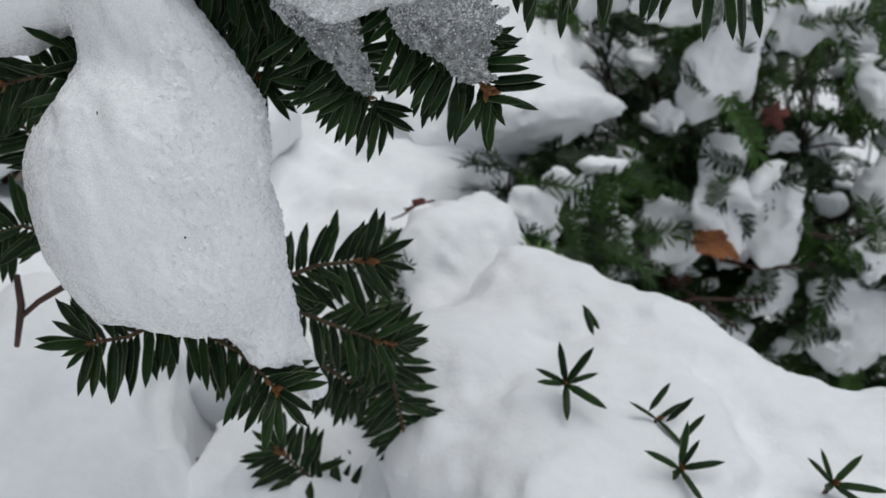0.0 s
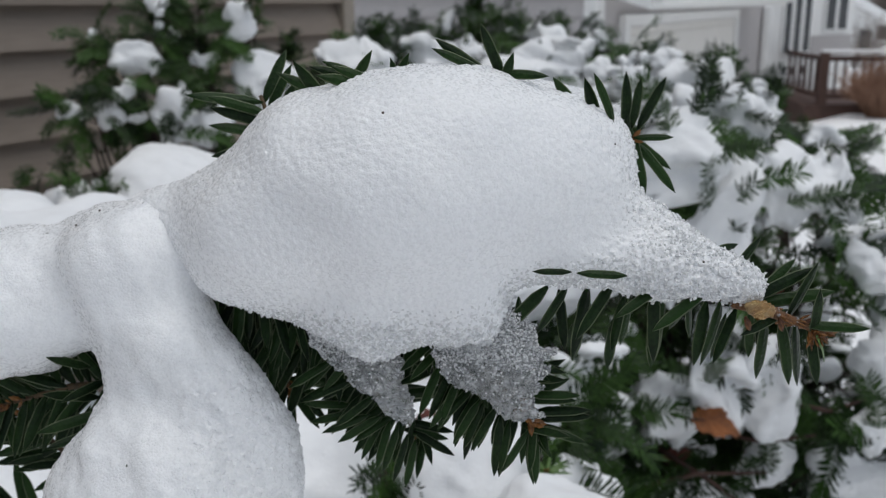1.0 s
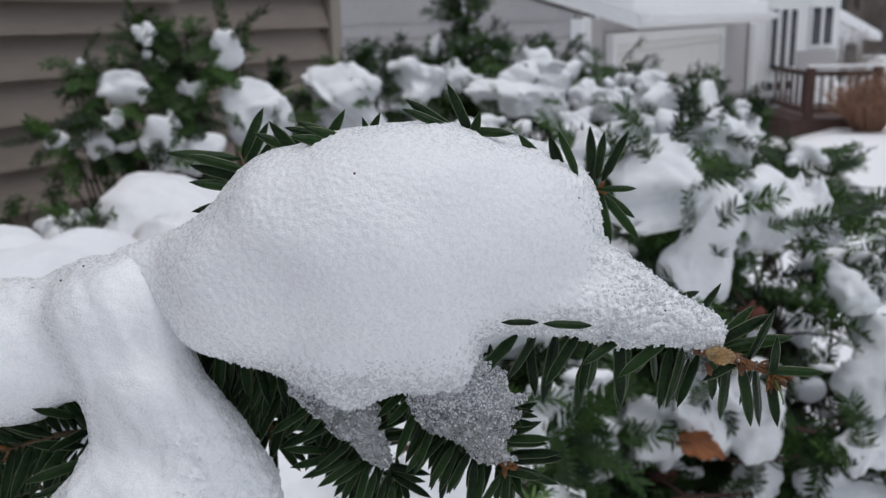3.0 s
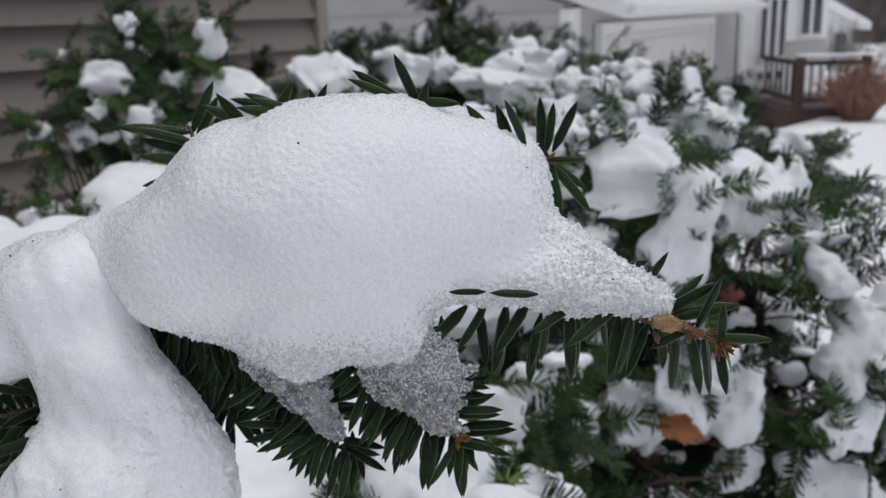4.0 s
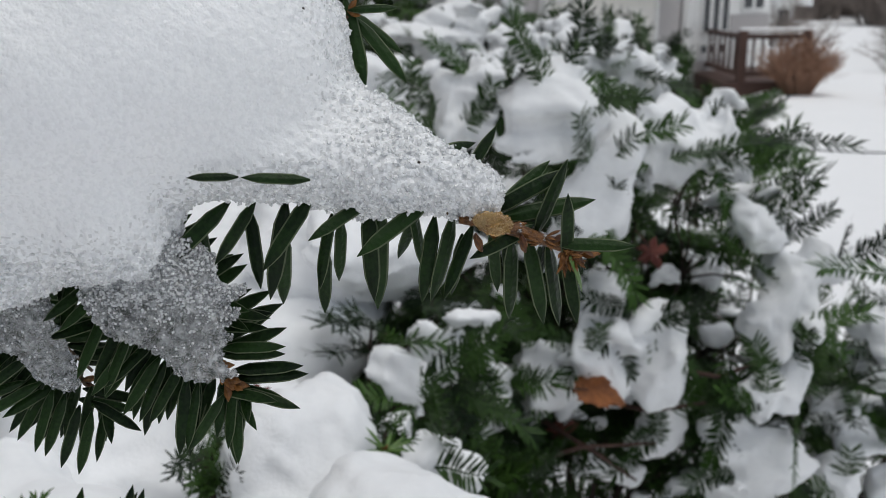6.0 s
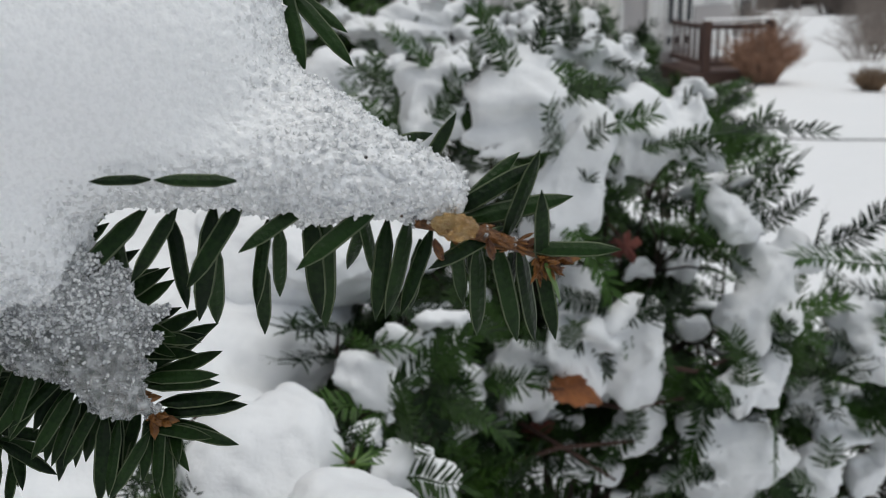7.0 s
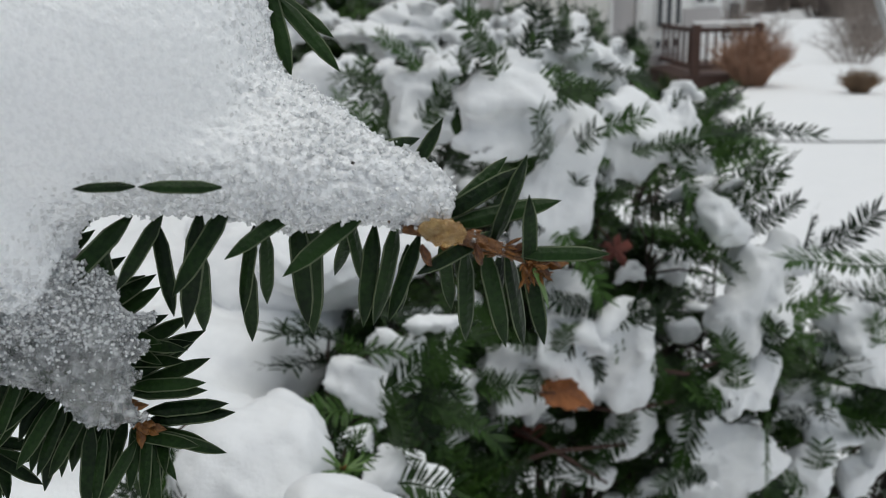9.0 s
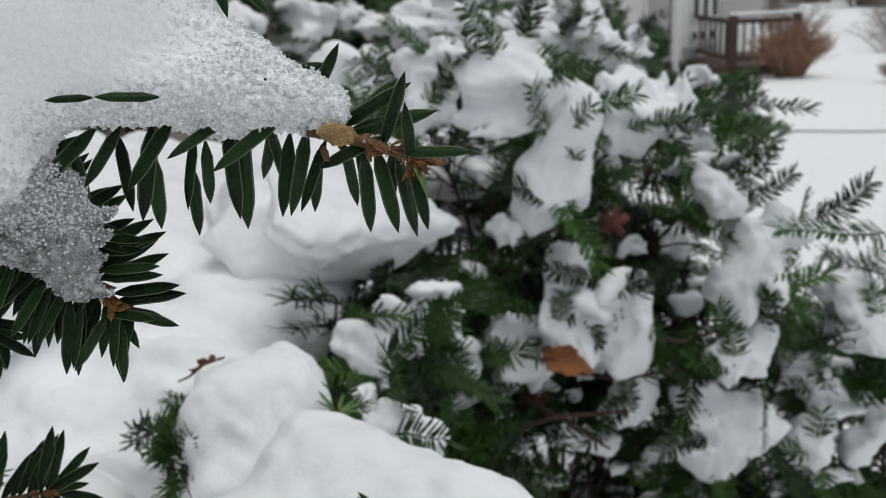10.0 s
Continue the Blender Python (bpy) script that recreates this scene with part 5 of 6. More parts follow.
# ---- the near branch ----
branch = tagged(empty("yew_branch", (0, 0, 0)), "dark green yew branch bending under wet snow", "branch")
FACE = (0.05, -0.95, 0.45)
main = [(-0.1009, 0.3850, 1.1722), (-0.0344, 0.3750, 1.1737), (0.0323, 0.3560, 1.1861), (0.0731, 0.3420, 1.1809), (0.0948, 0.3350, 1.1742), (0.1225, 0.3330, 1.1651)]
near_twig(branch, main, 0.0017, 0.0040, FACE, 1, (), start=0.50, fan=0)
near_twig(branch, [(-0.0963, 0.3850, 1.1708), (-0.0544, 0.3800, 1.1443), (-0.0254, 0.3880, 1.1030)], 0.0016, 0.0031, FACE, 2, (), fan=0)
near_twig(branch, [(-0.0346, 0.3750, 1.1688), (-0.0005, 0.3650, 1.1469), (0.0206, 0.3570, 1.1204)], 0.0016, 0.0031, FACE, 3, (), fan=0)
near_twig(branch, [(-0.0580, 0.3850, 1.1809), (-0.0753, 0.3900, 1.2190), (-0.0846, 0.3930, 1.2463)], 0.0015, 0.0042, FACE, 4, ((-1, (35,)), (1, (60, 72))), start=0.3, tip=False)
near_twig(branch, [(-0.0438, 0.3850, 1.1805), (-0.0514, 0.3800, 1.2205), (-0.0525, 0.3780, 1.2461)], 0.0015, 0.006, FACE, 5, ((-1, (40,)), (1, (50, 75))), start=0.6, tip=False)
near_twig(branch, [(0.0025, 0.3700, 1.1839), (0.0005, 0.3700, 1.2214), (0.0031, 0.3720, 1.2520)], 0.0015, 0.007, FACE, 6, (), tip=False)
near_twig(branch, [(0.0330, 0.3750, 1.1950), (0.0480, 0.3780, 1.2120), (0.0600, 0.3770, 1.2285)], 0.0015, 0.0045, FACE, 7, ((-1, (60,)), (1, (30, 45))), start=0.98, tip=False)
near_twig(branch, [(-0.1293, 0.4000, 1.1255), (-0.1745, 0.4000, 1.1216), (-0.2030, 0.3950, 1.1155)], 0.0016, 0.0030, FACE, 8, ((-1, (45, 60)), (1, (50, 62))))
near_twig(branch, [(-0.1304, 0.3850, 1.0065), (-0.0968, 0.3750, 0.9931), (-0.0763, 0.3600, 0.9800)], 0.0015, 0.0032, FACE, 9)
near_twig(branch, [(-0.1304, 0.3850, 1.0065), (-0.1471, 0.3750, 1.0010), (-0.1601, 0.3600, 1.0049)], 0.0015, 0.0034, FACE, 10)
near_twig(branch, [(-0.1046, 0.4300, 0.9981), (-0.0647, 0.4300, 1.0140), (-0.0349, 0.4300, 1.0170)], 0.0015, 0.0034, FACE, 12)
near_twig(branch, [(-0.0880, 0.4500, 0.9822), (-0.0584, 0.4600, 0.9631), (-0.0295, 0.4600, 0.9519)], 0.0015, 0.0032, FACE, 13)
near_twig(branch, [(-0.1042, 0.4000, 1.1620), (-0.0924, 0.4100, 1.1363), (-0.0815, 0.4100, 1.1150)], 0.0015, 0.0032, FACE, 14)
near_twig(branch, [(-0.1871, 0.4300, 1.0674), (-0.2012, 0.4300, 1.0850), (-0.2155, 0.4300, 1.0994)], 0.0015, 0.0030, FACE, 15)
near_twig(branch, [(-0.2044, 0.4500, 1.0235), (-0.2247, 0.4500, 1.0302), (-0.2472, 0.4500, 1.0239)], 0.0015, 0.0030, FACE, 16)
near_twig(branch, [(-0.0743, 0.4700, 0.9359), (-0.0502, 0.4900, 0.9050), (-0.0228, 0.5000, 0.8781)], 0.0015, 0.0034, FACE, 17)
near_twig(branch, [(-0.046, 0.47, 0.965), (-0.031, 0.472, 0.935), (-0.023, 0.475, 0.880)], 0.0015, 0.0032, FACE, 25)
near_twig(branch, [(-0.066, 0.50, 0.813), (-0.088, 0.50, 0.833), (-0.107, 0.50, 0.853)], 0.0015, 0.0036, FACE, 26)
# needles of the main twig, in millimetres: foot x and height, tip x and height, before (-1) or behind (1) the stem
HANGING = (
    (23, 1177, 5, 1161, -1), (15, 1169, 16, 1151, 1), (31, 1177, 21, 1162, -1), (30, 1173, 32, 1152, 0), (40, 1175, 35, 1149, 0),
    (39, 1166, 38, 1142, 1), (47, 1179, 34, 1161, -1), (64, 1180, 47, 1171, -1), (53, 1172, 48, 1153, 0), (51, 1162, 50, 1141, 1),
    (56, 1170, 55, 1151, 1), (64, 1175, 64, 1149, 0), (67, 1174, 66, 1143, 1), (79, 1179, 60, 1167, -1), (76, 1170, 73, 1158, 1),
    (77, 1172, 80, 1156, 1), (82, 1172, 78, 1150, 0), (87, 1173, 82, 1150, 0), (92, 1170, 84, 1152, 0), (90, 1166, 88, 1148, 1),
)
REACHING = (
    (103, 1171, 91, 1167, -1), (99, 1166, 101, 1150, 1), (104, 1165, 105, 1141, 1), (108, 1167, 113, 1144, 0), (114, 1165, 119, 1140, 1),
    (118, 1165, 121, 1145, 0), (119, 1169, 134, 1170, -1), (110, 1172, 117, 1192, 0), (101, 1177, 116, 1189, 1), (99, 1177, 118, 1189, 0),
    (102, 1175, 126, 1180, 0), (92, 1188, 99, 1200, 0), (117, 1170, 116, 1183, -1), (88, 1193, 95, 1194, 1), (103, 1167, 104, 1153, 1),
    (112, 1164, 112, 1148, 1),
)
# the bare shoot at the very tip: reddish bark, a hanging bud, a tuft of bud scales and one young needle
verts, faces = [], []
tube(verts, faces, [(0.0880, 0.3335, 1.1760), (0.0946, 0.3320, 1.1748), (0.1041, 0.3315, 1.1725), (0.1109, 0.3310, 1.1698), (0.1165, 0.3310, 1.1680), (0.1198, 0.3305, 1.1662)], [0.0014, 0.0014, 0.0019, 0.0016, 0.0019, 0.0023], 9)
shoot = mesh_object("shoot", verts, faces, SHOOT, branch, "reddish brown bare shoot at the branch tip")
for place, way, size in (((0.0926, 0.3280, 1.1705), (0.35, -0.1, -1), 1.0), ((0.1050, 0.3290, 1.1695), (0.2, -0.1, -1), 0.95), ((0.1150, 0.3295, 1.1705), (0.9, -0.2, 0.5), 0.8), ((0.1165, 0.3300, 1.1640), (-0.1, -0.2, -1), 1.0), ((0.1195, 0.3290, 1.1650), (0.8, -0.3, -0.6), 1.15)):
    child("bud", BUDS[1], shoot, aim(place, way, (0, -1, 0.3), size) @ Matrix.Diagonal((1.15, 0.68, 0.8, 1)))
rnd = random.Random(71)
for k in range(40):
    foot = (0.1185 + rnd.uniform(-0.003, 0.0015), 0.3290 + rnd.uniform(-0.001, 0.001), 1.1660 + rnd.uniform(-0.0025, 0.0015))
    child("bud_scale", SCALES[k % 2], shoot, aim(foot, (rnd.uniform(-0.5, 1.3), rnd.uniform(-0.7, 0.1), rnd.uniform(-1.2, 0.4)), (0, -1, 0.3), rnd.uniform(0.40, 0.75)) @ Matrix.Diagonal((1, 0.55, 1, 1)))
for k in range(12):
    foot = (0.105 + 0.012 * rnd.random(), 0.3295, 1.1715 - 0.003 * rnd.random())
    child("bud_scale", SCALES[k % 2], shoot, aim(foot, (1, rnd.uniform(-0.5, 0.1), rnd.uniform(-0.9, 0.6)), (0, -1, 0.3), rnd.uniform(0.4, 0.7)) @ Matrix.Diagonal((1, 0.55, 1, 1)))
child("young_needle", needle_mesh("young_needle", 0.0105, 0.0017, 0.0028, NEEDLE_NEW, 7), shoot, aim((0.1175, 0.3280, 1.1655), (0.5, -0.1, -0.72), (0.8, -0.5, 0.5)))
grains(shoot, 30, lambda q: 0.3 + 0.7 * (q[2] > 1.167), 0.0007, ICE_CLEAR, 12, 0.2)
rnd = random.Random(17)
leader = near_twig(branch, [(-0.0344, 0.3755, 1.1737), (0.0323, 0.3565, 1.1861)], 0.0012, 0.5, FACE, 20, (), tip=False)
for k, (x0, z0, x1, z1, layer) in enumerate(HANGING + REACHING):
    stem_y = 0.356 - 0.26 * max(0.0, x0 / 1000 - 0.032) if x0 < 110 else 0.334
    a = Vector((x0 / 1000, stem_y + (-0.006, 0.0, 0.004)[layer + 1], z0 / 1000))
    b = Vector((x1 / 1000, stem_y + (-0.012, -0.004, 0.008)[layer + 1], z1 / 1000))
    size = max(0.75, 1.12 * (b - a).length / 0.0285)
    child("needle", NEEDLES[k % 3], leader, aim(b - (b - a).normalized() * 0.0285 * size, b - a, (rnd.uniform(-0.5, 0.5), -0.9, 0.4), size))
near_twig(branch, [(-0.0963, 0.3930, 1.1708), (-0.0544, 0.3880, 1.1443), (-0.0300, 0.3930, 1.1120)], 0.0012, 0.0030, FACE, 22, ((-1, (58, 75)), (1, (50, 62))), tip=False)
near_twig(branch, [(-0.0346, 0.3830, 1.1688), (-0.0005, 0.3730, 1.1469), (0.0150, 0.3670, 1.1250)], 0.0012, 0.0030, FACE, 23, ((-1, (50, 70)), (1, (70, 88))), tip=False)
near_twig(branch, [(-0.1150, 0.4050, 1.1750), (-0.0850, 0.4000, 1.1500), (-0.0700, 0.4000, 1.1330)], 0.0012, 0.0034, FACE, 24, tip=False)
# needles of the two twigs below it: foot x and height, tip x and height
LOW_OUTER = (
    (-70, 1148, -68, 1142), (-64, 1144, -66, 1140), (-58, 1142, -77, 1132), (-61, 1138, -71, 1128), (-54, 1138, -63, 1128), (-50, 1132, -74, 1124),
    (-50, 1132, -64, 1124), (-53, 1120, -71, 1123), (-51, 1117, -69, 1115), (-48, 1126, -60, 1111), (-43, 1122, -55, 1110), (-39, 1120, -53, 1110),
    (-39, 1118, -51, 1102), (-35, 1115, -43, 1101), (-31, 1112, -37, 1098), (-32, 1112, -35, 1096), (-27, 1109, -30, 1094), (-24, 1105, -24, 1095),
    (-23, 1108, -12, 1107), (-21, 1105, -12, 1100), (-24, 1111, -10, 1109),
)
LOW_MIDDLE = (
    (-22, 1150, -31, 1144), (-18, 1148, -27, 1141), (-24, 1138, -31, 1138), (-15, 1144, -24, 1125), (-11, 1140, -20, 1122), (-9, 1136, -17, 1120),
    (-5, 1131, -16, 1122), (-2, 1128, -10, 1119),
)
LOW_INNER = (
    (-1, 1128, -11, 1114), (1, 1127, -7, 1111), (6, 1126, -4, 1111), (11, 1124, 5, 1110), (11, 1121, 7, 1103), (14, 1118, 9, 1104),
    (18, 1117, 16, 1105), (21, 1117, 19, 1102), (23, 1117, 23, 1103), (25, 1114, 26, 1111), (20, 1141, 27, 1139), (19, 1143, 33, 1142),
    (19, 1138, 33, 1139), (19, 1133, 38, 1135), (19, 1129, 37, 1131), (21, 1124, 43, 1127), (21, 1121, 44, 1124), (26, 1118, 41, 1115),
    (22, 1118, 35, 1117), (19, 1147, 28, 1146),
)
LOW_LONG = (
    (-40, 1114, -48, 1100), (-37, 1113, -42, 1098), (-34, 1110, -39, 1096), (-29, 1109, -35, 1091), (-26, 1105, -30, 1088), (-23, 1102, -26, 1091),
    (-21, 1104, -19, 1098), (-20, 1106, -10, 1102), (-44, 1119, -63, 1114), (-42, 1117, -57, 1110), (-40, 1114, -51, 1109), (-45, 1125, -58, 1117),
)
LOW_LONG_MIDDLE = ((-6, 1124, -10, 1109), (-2, 1124, -6, 1105), (1, 1124, -3, 1108), (-12, 1129, -20, 1120), (-9, 1129, -17, 1118))
LOW_LONG_INNER = ((8, 1124, 5, 1101), (11, 1123, 7, 1099), (18, 1117, 8, 1102), (19, 1117, 21, 1095), (22, 1116, 22, 1096), (24, 1113, 28, 1109), (25, 1117, 37, 1116))
for depth, lean, ends in ((0.372, -0.006, LOW_LONG), (0.363, -0.006, LOW_LONG_MIDDLE), (0.357, -0.006, LOW_LONG_INNER), (0.376, -0.004, LOW_OUTER), (0.362, -0.007, LOW_MIDDLE), (0.358, -0.006, LOW_INNER)):
    for k, (x0, z0, x1, z1) in enumerate(ends):
        shift = rnd.uniform(-0.003, 0.003)
        a, b = Vector((x0 / 1000, depth + shift, z0 / 1000)), Vector((x1 / 1000, depth + shift + lean, z1 / 1000))
        along = (b - a).normalized()
        size = max(0.72, (b - a).length / 0.0285)
        child("needle", NEEDLES[k % 3], leader, aim(b - along * 0.0285 * size, along, (rnd.uniform(-0.5, 0.5), -0.9, 0.45), size))
# tips that peek over the top of the heap
tips = near_twig(branch, [(-0.0346, 0.3720, 1.2444), (-0.0279, 0.3710, 1.2444)], 0.0008, 0.5, FACE, 19, tip=False, start=0.99)
PEEK_TOP = (
    ((-0.0417, 0.3660, 1.2537), (-0.0615, 0.3620, 1.2593)), ((-0.0429, 0.3690, 1.2542), (-0.0572, 0.3680, 1.2611)), ((-0.0401, 0.3630, 1.2541), (-0.0527, 0.3580, 1.2604)), ((-0.0448, 0.3620, 1.2530), (-0.0585, 0.3560, 1.2566)),
    ((-0.0294, 0.3660, 1.2560), (-0.0258, 0.3640, 1.2635)), ((-0.0303, 0.3680, 1.2558), (-0.0314, 0.3660, 1.2612)), ((-0.0223, 0.3640, 1.2570), (-0.0197, 0.3620, 1.2593)),
    ((-0.0027, 0.3680, 1.2591), (-0.0154, 0.3660, 1.2686)), ((-0.0030, 0.3630, 1.2588), (-0.0164, 0.3600, 1.2660)), ((0.0074, 0.3660, 1.2574), (0.0000, 0.3620, 1.2740)), ((0.0102, 0.3640, 1.2567), (0.0121, 0.3620, 1.2633)),
)
PEEK_SIDE = (
    ((0.0585, 0.3813, 1.2305), (0.0583, 0.3770, 1.2545)), ((0.0601, 0.3802, 1.2300), (0.0622, 0.3748, 1.2531)), ((0.0612, 0.3791, 1.2301), (0.0711, 0.3726, 1.2532)), ((0.0629, 0.3781, 1.2271), (0.0779, 0.3716, 1.2098)), ((0.0608, 0.3770, 1.2273), (0.0648, 0.3705, 1.2081)), ((0.0639, 0.3802, 1.2271), (0.0767, 0.3781, 1.2173)),
    ((0.0140, 0.3620, 1.2560), (0.0233, 0.3560, 1.2565)), ((0.0307, 0.3620, 1.2492), (0.0264, 0.3600, 1.2547)), ((0.0408, 0.3600, 1.2462), (0.0381, 0.3580, 1.2543)), ((0.0465, 0.3580, 1.2442), (0.0417, 0.3550, 1.2562)),
)
PEEK_COLUMN = (
    ((-0.1630, 0.385, 1.1370), (-0.1720, 0.372, 1.1460)), ((-0.1620, 0.385, 1.1230), (-0.1750, 0.372, 1.1300)), ((-0.1560, 0.385, 1.1160), (-0.1800, 0.372, 1.1130)), ((-0.1540, 0.385, 1.1100), (-0.1770, 0.372, 1.1060)), ((-0.1590, 0.385, 1.1280), (-0.1680, 0.372, 1.1270)),
)
for k, (a, b) in enumerate(PEEK_TOP + PEEK_SIDE + PEEK_COLUMN):
    a, b = Vector(a), Vector(b)
    size = 0.72 + 0.08 * (k % 4)
    a = b - (b - a).normalized() * 0.0285 * size
    child("needle", NEEDLES[k % 3], tips, aim(a, b - a, (0.2 * (k % 3 - 1), -0.9, 0.4), size))
for k, (x, z) in enumerate(((1, 0.3), (0.8, -0.3), (0.6, 0.8), (1, 0.0))):
    child("bud_scale", SCALES[k % 2], tips, aim((0.0603, 0.3770, 1.2296), (x, -0.4, z), (0, -1, 0.3), 0.75))
child("needle", NEEDLES[3], tips, aim((0.0604, 0.3759, 1.2300), Vector((0.0759, 0.3705, 1.2311)) - Vector((0.0604, 0.3759, 1.2300)), (0, -0.9, 0.5), 0.62))
for q, along in (((-0.1317, 0.3333, 1.1173), (0.3, -0.6, 0.6)), ((-0.1295, 0.3333, 1.1190), (0.8, -0.3, -0.2))):  # scraps stuck in the column
    child("needle", NEEDLES[3], tips, aim(q, along, (0, -1, 0.3), 0.13))
# single needles that lie on the snow's lower edge
lone = near_twig(branch, [(0.0284, 0.3600, 1.1930), (0.0323, 0.3600, 1.1940)], 0.0008, 0.5, FACE, 18, tip=False, start=0.99)
child("needle", NEEDLES[1], lone, aim((0.0302, 0.3315, 1.1895), (-0.02, 0.002, 0.0003), (0, -1, 0.6), 0.48))
child("needle", NEEDLES[0], lone, aim((0.0488, 0.3275, 1.1890), (-0.02, 0.001, 0.0012), (0, -1, 0.6), 0.62))

# bare dead twigs beside the column
verts, faces = [], []
tube(verts, faces, [(-0.218, 0.42, 1.014), (-0.2185, 0.42, 0.997), (-0.2205, 0.42, 0.989), (-0.225, 0.42, 0.973)], [0.0016, 0.0020, 0.0019, 0.0014], 6)
tube(verts, faces, [(-0.220, 0.42, 0.990), (-0.209, 0.42, 0.999), (-0.194, 0.43, 1.006)], [0.0016, 0.0017, 0.0019], 6)
mesh_object("dead_twig", verts, faces, TWIG, branch, "forked bare dark reddish twig")
verts, faces = [], []
tube(verts, faces, [(-0.180, 0.56, 0.806), (-0.143, 0.55, 0.826), (-0.117, 0.55, 0.834), (-0.100, 0.56, 0.835)], [0.0030, 0.0034, 0.0032, 0.0026], 6)
mesh_object("dead_twig", verts, faces, TWIG, branch, "bare dark reddish twig")
# the bough that carries it, up from the hedge
verts, faces = [], []
tube(verts, faces, [(-0.55, 0.95, -0.30), (-0.55, 0.95, 0.50), (-0.52, 0.86, 0.86), (-0.42, 0.64, 1.06), (-0.2652, 0.4400, 1.1455), (-0.1966, 0.4100, 1.1559), (-0.1437, 0.3950, 1.1701), main[0]], [0.016, 0.015, 0.013, 0.010, 0.008, 0.007, 0.006, 0.004], 8)
mesh_object("bough", verts, faces, BARK, branch)

# ---- snow on the near branch ----
def wet(q):
    """How far the heap has melted: most along its lower rim, in the notch over the needles and out at its tip."""
    notch = max(0.0, 1.25 - math.hypot((q[0] - 0.030) / 0.030, (q[2] - 1.183) / 0.011))
    return min(0.9, notch) + max(0.0, min(1.0, (1.184 - q[2]) / 0.020)) * 0.9 + max(0.0, min(1.0, (q[0] - 0.030) / 0.04)) * 0.9


pile = [
    ball((-0.0299, 0.3670, 1.2137), (0.057, 0.046, 0.042)),
    ball((0.0100, 0.3760, 1.2175), (0.045, 0.044, 0.036)),
    ball((-0.0631, 0.3720, 1.2226), (0.026, 0.034, 0.023)),
    ball((0.0325, 0.3780, 1.2190), (0.026, 0.034, 0.027)),
    ball((-0.0150, 0.3680, 1.2368), (0.036, 0.034, 0.020)),
    arm((0.0245, 0.3700, 1.2055), 0.025, (0.0640, 0.3600, 1.1900), 0.0130),
    arm((0.0640, 0.3600, 1.1900), 0.0130, (0.0921, 0.3380, 1.1830), 0.0048),
    arm((-0.0954, 0.3720, 1.1861), 0.017, (-0.0367, 0.3620, 1.1687), 0.017),
    arm((-0.0341, 0.3620, 1.1817), 0.024, (-0.0120, 0.3570, 1.1780), 0.019),
    ball((-0.0769, 0.3660, 1.2003), (0.034, 0.03, 0.026)),
    arm((-0.0908, 0.3800, 1.2075), 0.015, (-0.1287, 0.3900, 1.1913), 0.018),
    arm((0.0182, 0.3500, 1.1905), 0.008, (0.0628, 0.3450, 1.1852), 0.007),
    arm((-0.0477, 0.3570, 1.1697), 0.013, (-0.0415, 0.3560, 1.1590), 0.007),
    arm((-0.0079, 0.3520, 1.1727), 0.014, (0.0010, 0.3500, 1.1645), 0.009),
    arm((0.0706, 0.3420, 1.1877), 0.0075, (0.0937, 0.3360, 1.1814), 0.0040),
]
heap = snow("snow_load", pile, 0.00085, 0.014, SNOW, (0.0014, 55, 0.0010, 620), label="wet white snow heaped on the yew branch", seed=1, crumb=wet, rim_mat=ICY)
grains(heap, 4200, lambda q: max(0.0, min(1.0, wet(q)) - 0.5) * 2.0, 0.0007, ICE, 3, 0.35)
for k, crust in enumerate((
    [ball((-0.0500, 0.3600, 1.1560), (0.014, 0.0060, 0.012)), ball((-0.0420, 0.3610, 1.1440), (0.011, 0.0048, 0.012), -0.5), ball((-0.0345, 0.3630, 1.1310), (0.0065, 0.0036, 0.010), -0.5), ball((-0.0300, 0.3640, 1.1235), (0.0040, 0.0028, 0.005))],
    [ball((-0.0010, 0.3510, 1.1520), (0.017, 0.0060, 0.013)), ball((0.0060, 0.3500, 1.1440), (0.012, 0.0048, 0.013), -0.4), ball((0.0125, 0.3490, 1.1345), (0.0075, 0.0036, 0.009), -0.3), ball((0.0150, 0.3480, 1.1500), (0.006, 0.0045, 0.013)), ball((0.0060, 0.3480, 1.1600), (0.012, 0.0070, 0.010)), arm((0.0180, 0.3485, 1.1525), 0.0022, (0.0275, 0.3480, 1.1535), 0.0009), arm((0.0160, 0.3480, 1.1440), 0.0028, (0.0250, 0.3475, 1.1460), 0.0012), arm((0.0160, 0.3480, 1.1380), 0.0026, (0.0225, 0.3475, 1.1390), 0.0010), arm((0.0150, 0.3485, 1.1300), 0.0026, (0.0225, 0.3475, 1.1280), 0.0016)],
)):
    slush = snow("slush_crust", crust, 0.0006, 0.004, SLUSH, (0.0026, 130, 0.0016, 560), label="grey melting icy crust hanging between needles", seed=5 + k, crumb=lambda q: 0.5)
    grains(slush, 3600, lambda q: 0.02 + 0.98 * max(0.0, min(1.0, (q[2] - 1.140) / 0.014)) ** 2, 0.0005, ICE, 4 + k, 0.2)
    grains(slush, 2200, lambda q: 0.25 + 0.75 * max(0.0, min(1.0, (q[2] - 1.130) / 0.02)), 0.0006, ICE_CLEAR, 8 + k, 0.1, name="clear_grain")
beads = snow("ice_bead", [ball((0.0988, 0.3280, 1.1752), (0.0036, 0.0026, 0.0027), -0.3), ball((0.0950, 0.3285, 1.1760), (0.0026, 0.0022, 0.0024)), ball((0.0868, 0.3338, 1.1780), (0.0034, 0.0028, 0.0026))], 0.0004, 0.003, BEAD, (0.0014, 260, 0.0010, 800), seed=9)
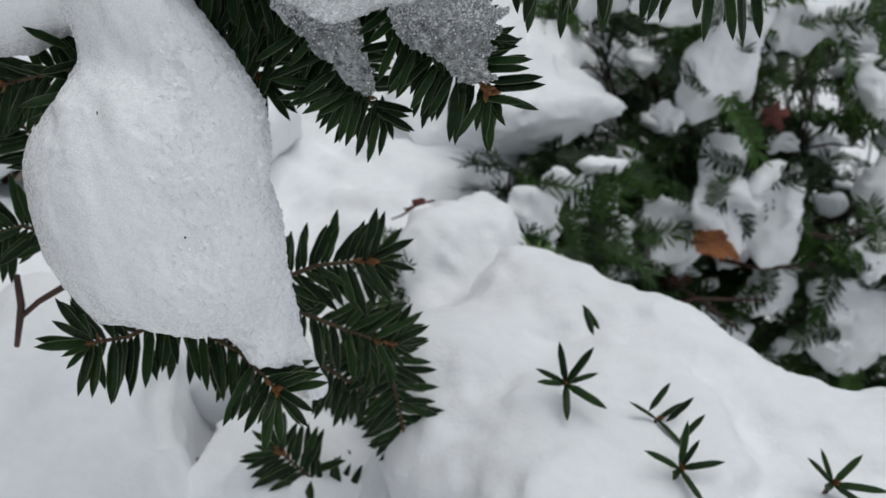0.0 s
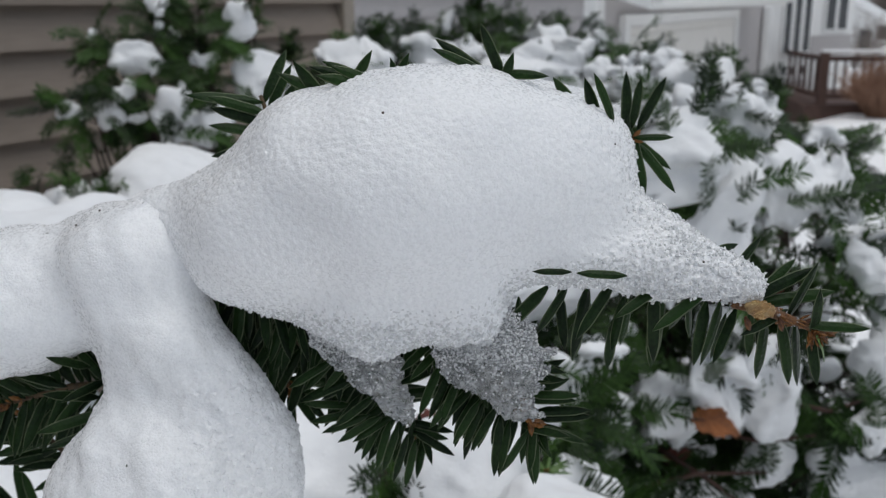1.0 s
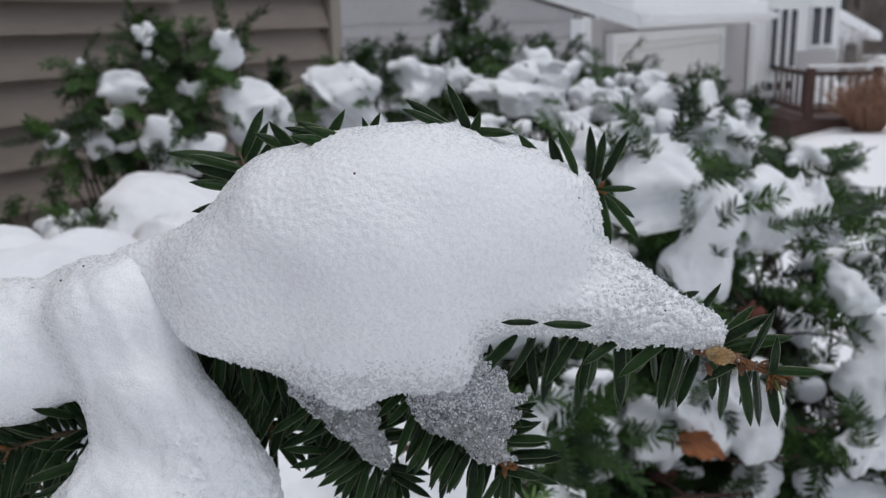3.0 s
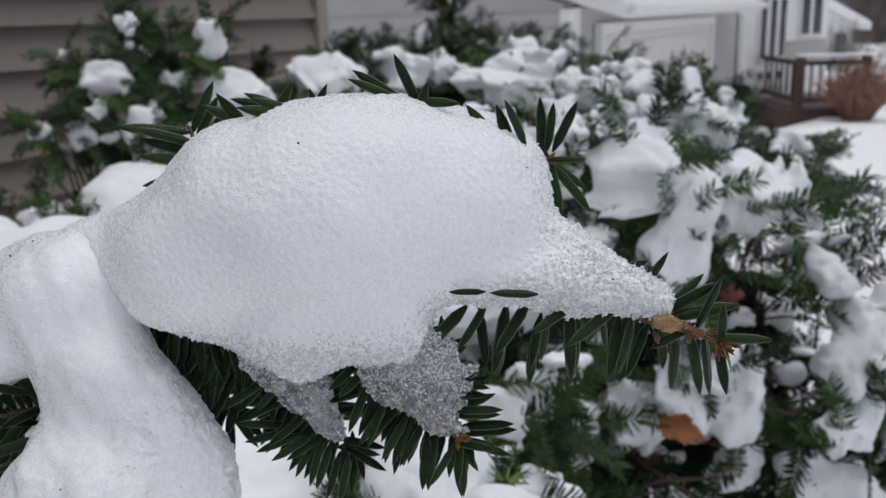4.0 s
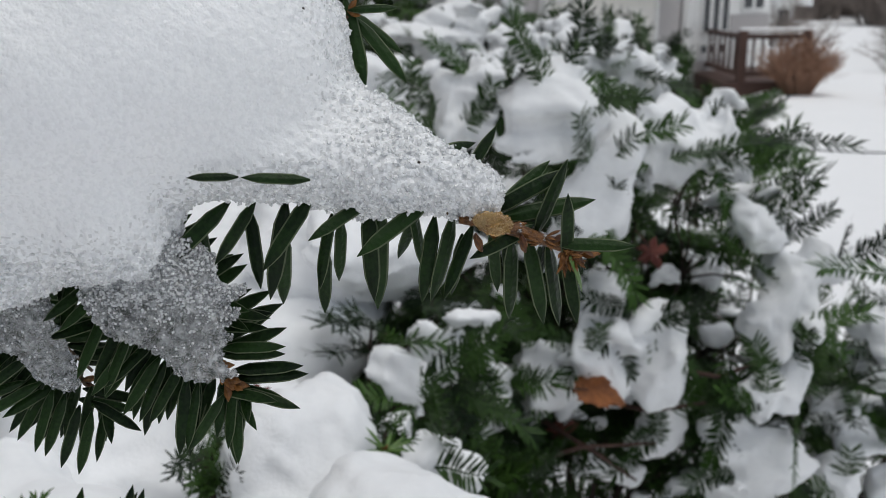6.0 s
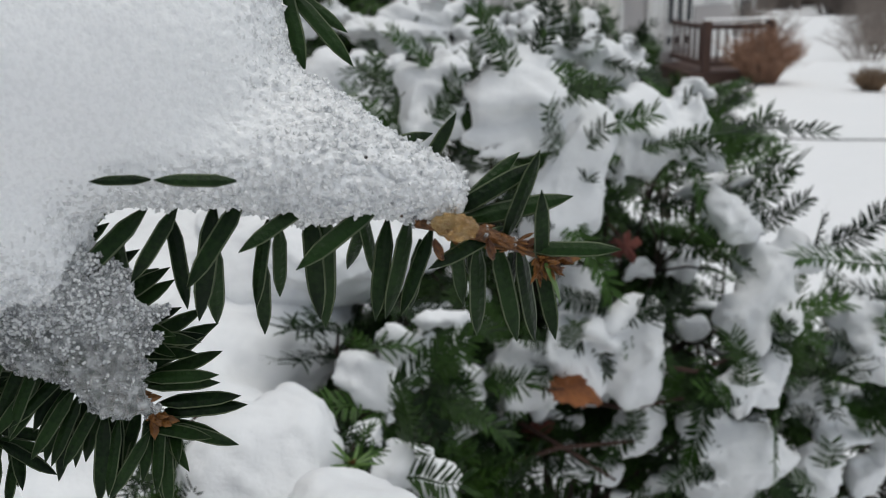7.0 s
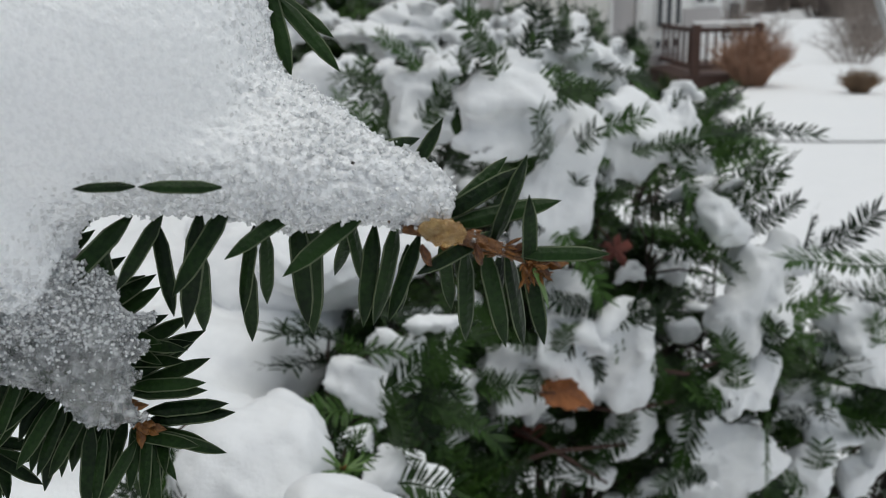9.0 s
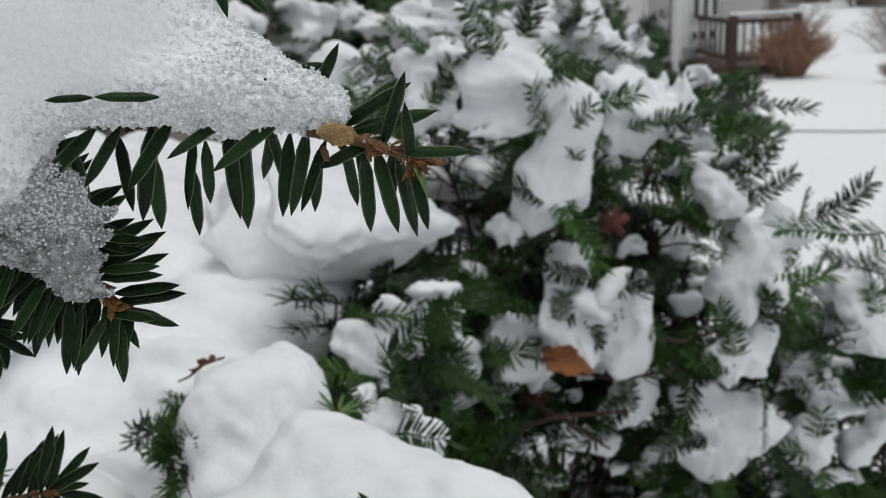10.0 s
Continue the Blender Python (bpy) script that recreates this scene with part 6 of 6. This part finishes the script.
tagged(beads, "amber tinted bead of ice frozen round the twig", "ice")
bough = [
    ball((-0.1943, 0.4050, 1.1590), (0.042, 0.045, 0.030)),
    ball((-0.2463, 0.4200, 1.1538), (0.045, 0.05, 0.035)),
    arm((-0.1214, 0.3880, 1.1892), 0.021, (-0.1692, 0.4000, 1.1717), 0.024),
    arm((-0.1381, 0.3780, 1.1807), 0.022, (-0.1290, 0.3750, 1.1281), 0.021),
    ball((-0.1243, 0.3620, 1.0793), (0.050, 0.045, 0.053)),
    ball((-0.1192, 0.3600, 1.0446), (0.042, 0.040, 0.029)),
    ball((-0.0895, 0.3650, 1.0518), (0.020, 0.03, 0.030)),
    arm((-0.1290, 0.3720, 1.1772), 0.009, (-0.1070, 0.3700, 1.1303), 0.012),
    ball((-0.1190, 0.3700, 1.1560), (0.010, 0.02, 0.009)), ball((-0.1065, 0.3700, 1.1390), (0.012, 0.02, 0.009)), ball((-0.0990, 0.3690, 1.1270), (0.014, 0.02, 0.014)), ball((-0.0890, 0.3670, 1.1060), (0.013, 0.02, 0.018)),
    arm((-0.0953, 0.3620, 1.0367), 0.018, (-0.0809, 0.3600, 1.0066), 0.012),
    arm((-0.0806, 0.3720, 1.0210), 0.011, (-0.0630, 0.3760, 0.9738), 0.009),
]
pillar = snow("snow_load", bough, 0.0016, 0.015, SNOW, (0.0022, 36, 0.0010, 330), lumps=((0.0012, 0.045), (0.0005, 0.012)), label="smooth wet snow along the bough with a hanging column", seed=7, crumb=lambda q: max(0.0, min(1.0, (q[0] + 0.124) / 0.02)) * max(0.0, min(1.0, (1.17 - q[2]) / 0.03)) * 0.8)

# crumbs of bark and needle that the snow has caught
for load, count in ((heap, 8), (pillar, 16)):
    grains(load, count, lambda q: 0.9 if q[2] > 1.19 else 0.08, 0.0005, BARK, 41, 0.3, "bark_crumb", "dark crumbs of bark scattered on the snow")


# ---- dead leaves ----
def dead_leaf(place, size, m, mat, label, curl=0.5, deep=0.58, droop=0.0):
    """A curled, five-lobed leaf with toothed edges and its stalk."""
    verts, faces = [], []
    rings, spokes = 5, 60
    for side in (0, -0.0006):
        verts.append((0, 0, side))
        for i in range(1, rings + 1):
            for k in range(spokes):
                a = 2 * math.pi * k / spokes
                lobe = 1 - deep + deep * abs(math.cos(2.5 * a)) ** 1.3 + 0.06 * math.sin(15 * a)
                r = size * 0.55 * lobe * i / rings * (0.75 if math.cos(a) < -0.7 else 1)
                r *= 1 + droop * max(0, math.cos(a)) ** 8
                x, y = r * math.cos(a), r * math.sin(a)
                sag = droop * (max(0, x + 0.1 * size) ** 2 - 0.5 * max(0, -x) ** 2) * 1.6 / size
                verts.append((x, y * (1 - 0.3 * curl) - sag, curl * (y * y * 1.3 - 0.5 * x * x) / size + 0.03 * size * math.sin(7 * a) * i / rings + side))
    n = 1 + rings * spokes
    for top in (0, n):
        for k in range(spokes):
            j = (k + 1) % spokes
            fan = [(top, top + 1 + k, top + 1 + j)] + [(top + 1 + i * spokes + k, top + 1 + (i + 1) * spokes + k, top + 1 + (i + 1) * spokes + j, top + 1 + i * spokes + j) for i in range(rings - 1)]
            faces += fan if not top else [f[::-1] for f in fan]
    last = 1 + (rings - 1) * spokes
    faces += [(last + k, n + last + k, n + last + (k + 1) % spokes, last + (k + 1) % spokes) for k in range(spokes)]
    thing = mesh_object("dead_leaf", verts, faces, mat)
    thing.matrix_basis = Matrix.Translation(place) @ m
    verts, faces = [], []
    tube(verts, faces, [(-0.1 * size, 0, 0), (-0.5 * size, 0.02 * size, -0.08 * size), (-0.85 * size, 0.1 * size, -0.05 * size)], [0.0012, 0.0010, 0.0008], 5)
    stalk = mesh_object("stalk", verts, faces, TWIG)
    stalk.parent = thing
    return tagged(thing, label, "leaf", "dead leaves caught in the shrubs")


dead_leaf((0.3350, 1.0680, 0.7800), 0.046, pose(0, 0, 0, 74, 4, 6) @ Matrix.Diagonal((1.3, 1.05, 1, 1)), LEAF, "curled orange brown dead leaf under snow", 1.0, 0.16, 0.4)
dead_leaf((0.4144, 1.1200, 0.9293), 0.042, pose(0, 0, 0, -80, 60, 0), LEAF_RED, "dark russet dead leaf caught among twigs")
dead_leaf((-0.022, 0.752, 0.938), 0.030, pose(0, 0, 0, -20, -25, 0), LEAF_RED, "dark brown dead leaf beside a snow mound")
dead_leaf((0.3178, 1.1500, 0.6840), 0.05, pose(0, 0, 0, -70, 40, 0), LEAF_RED, "dull brown dead leaf low in the shrub")
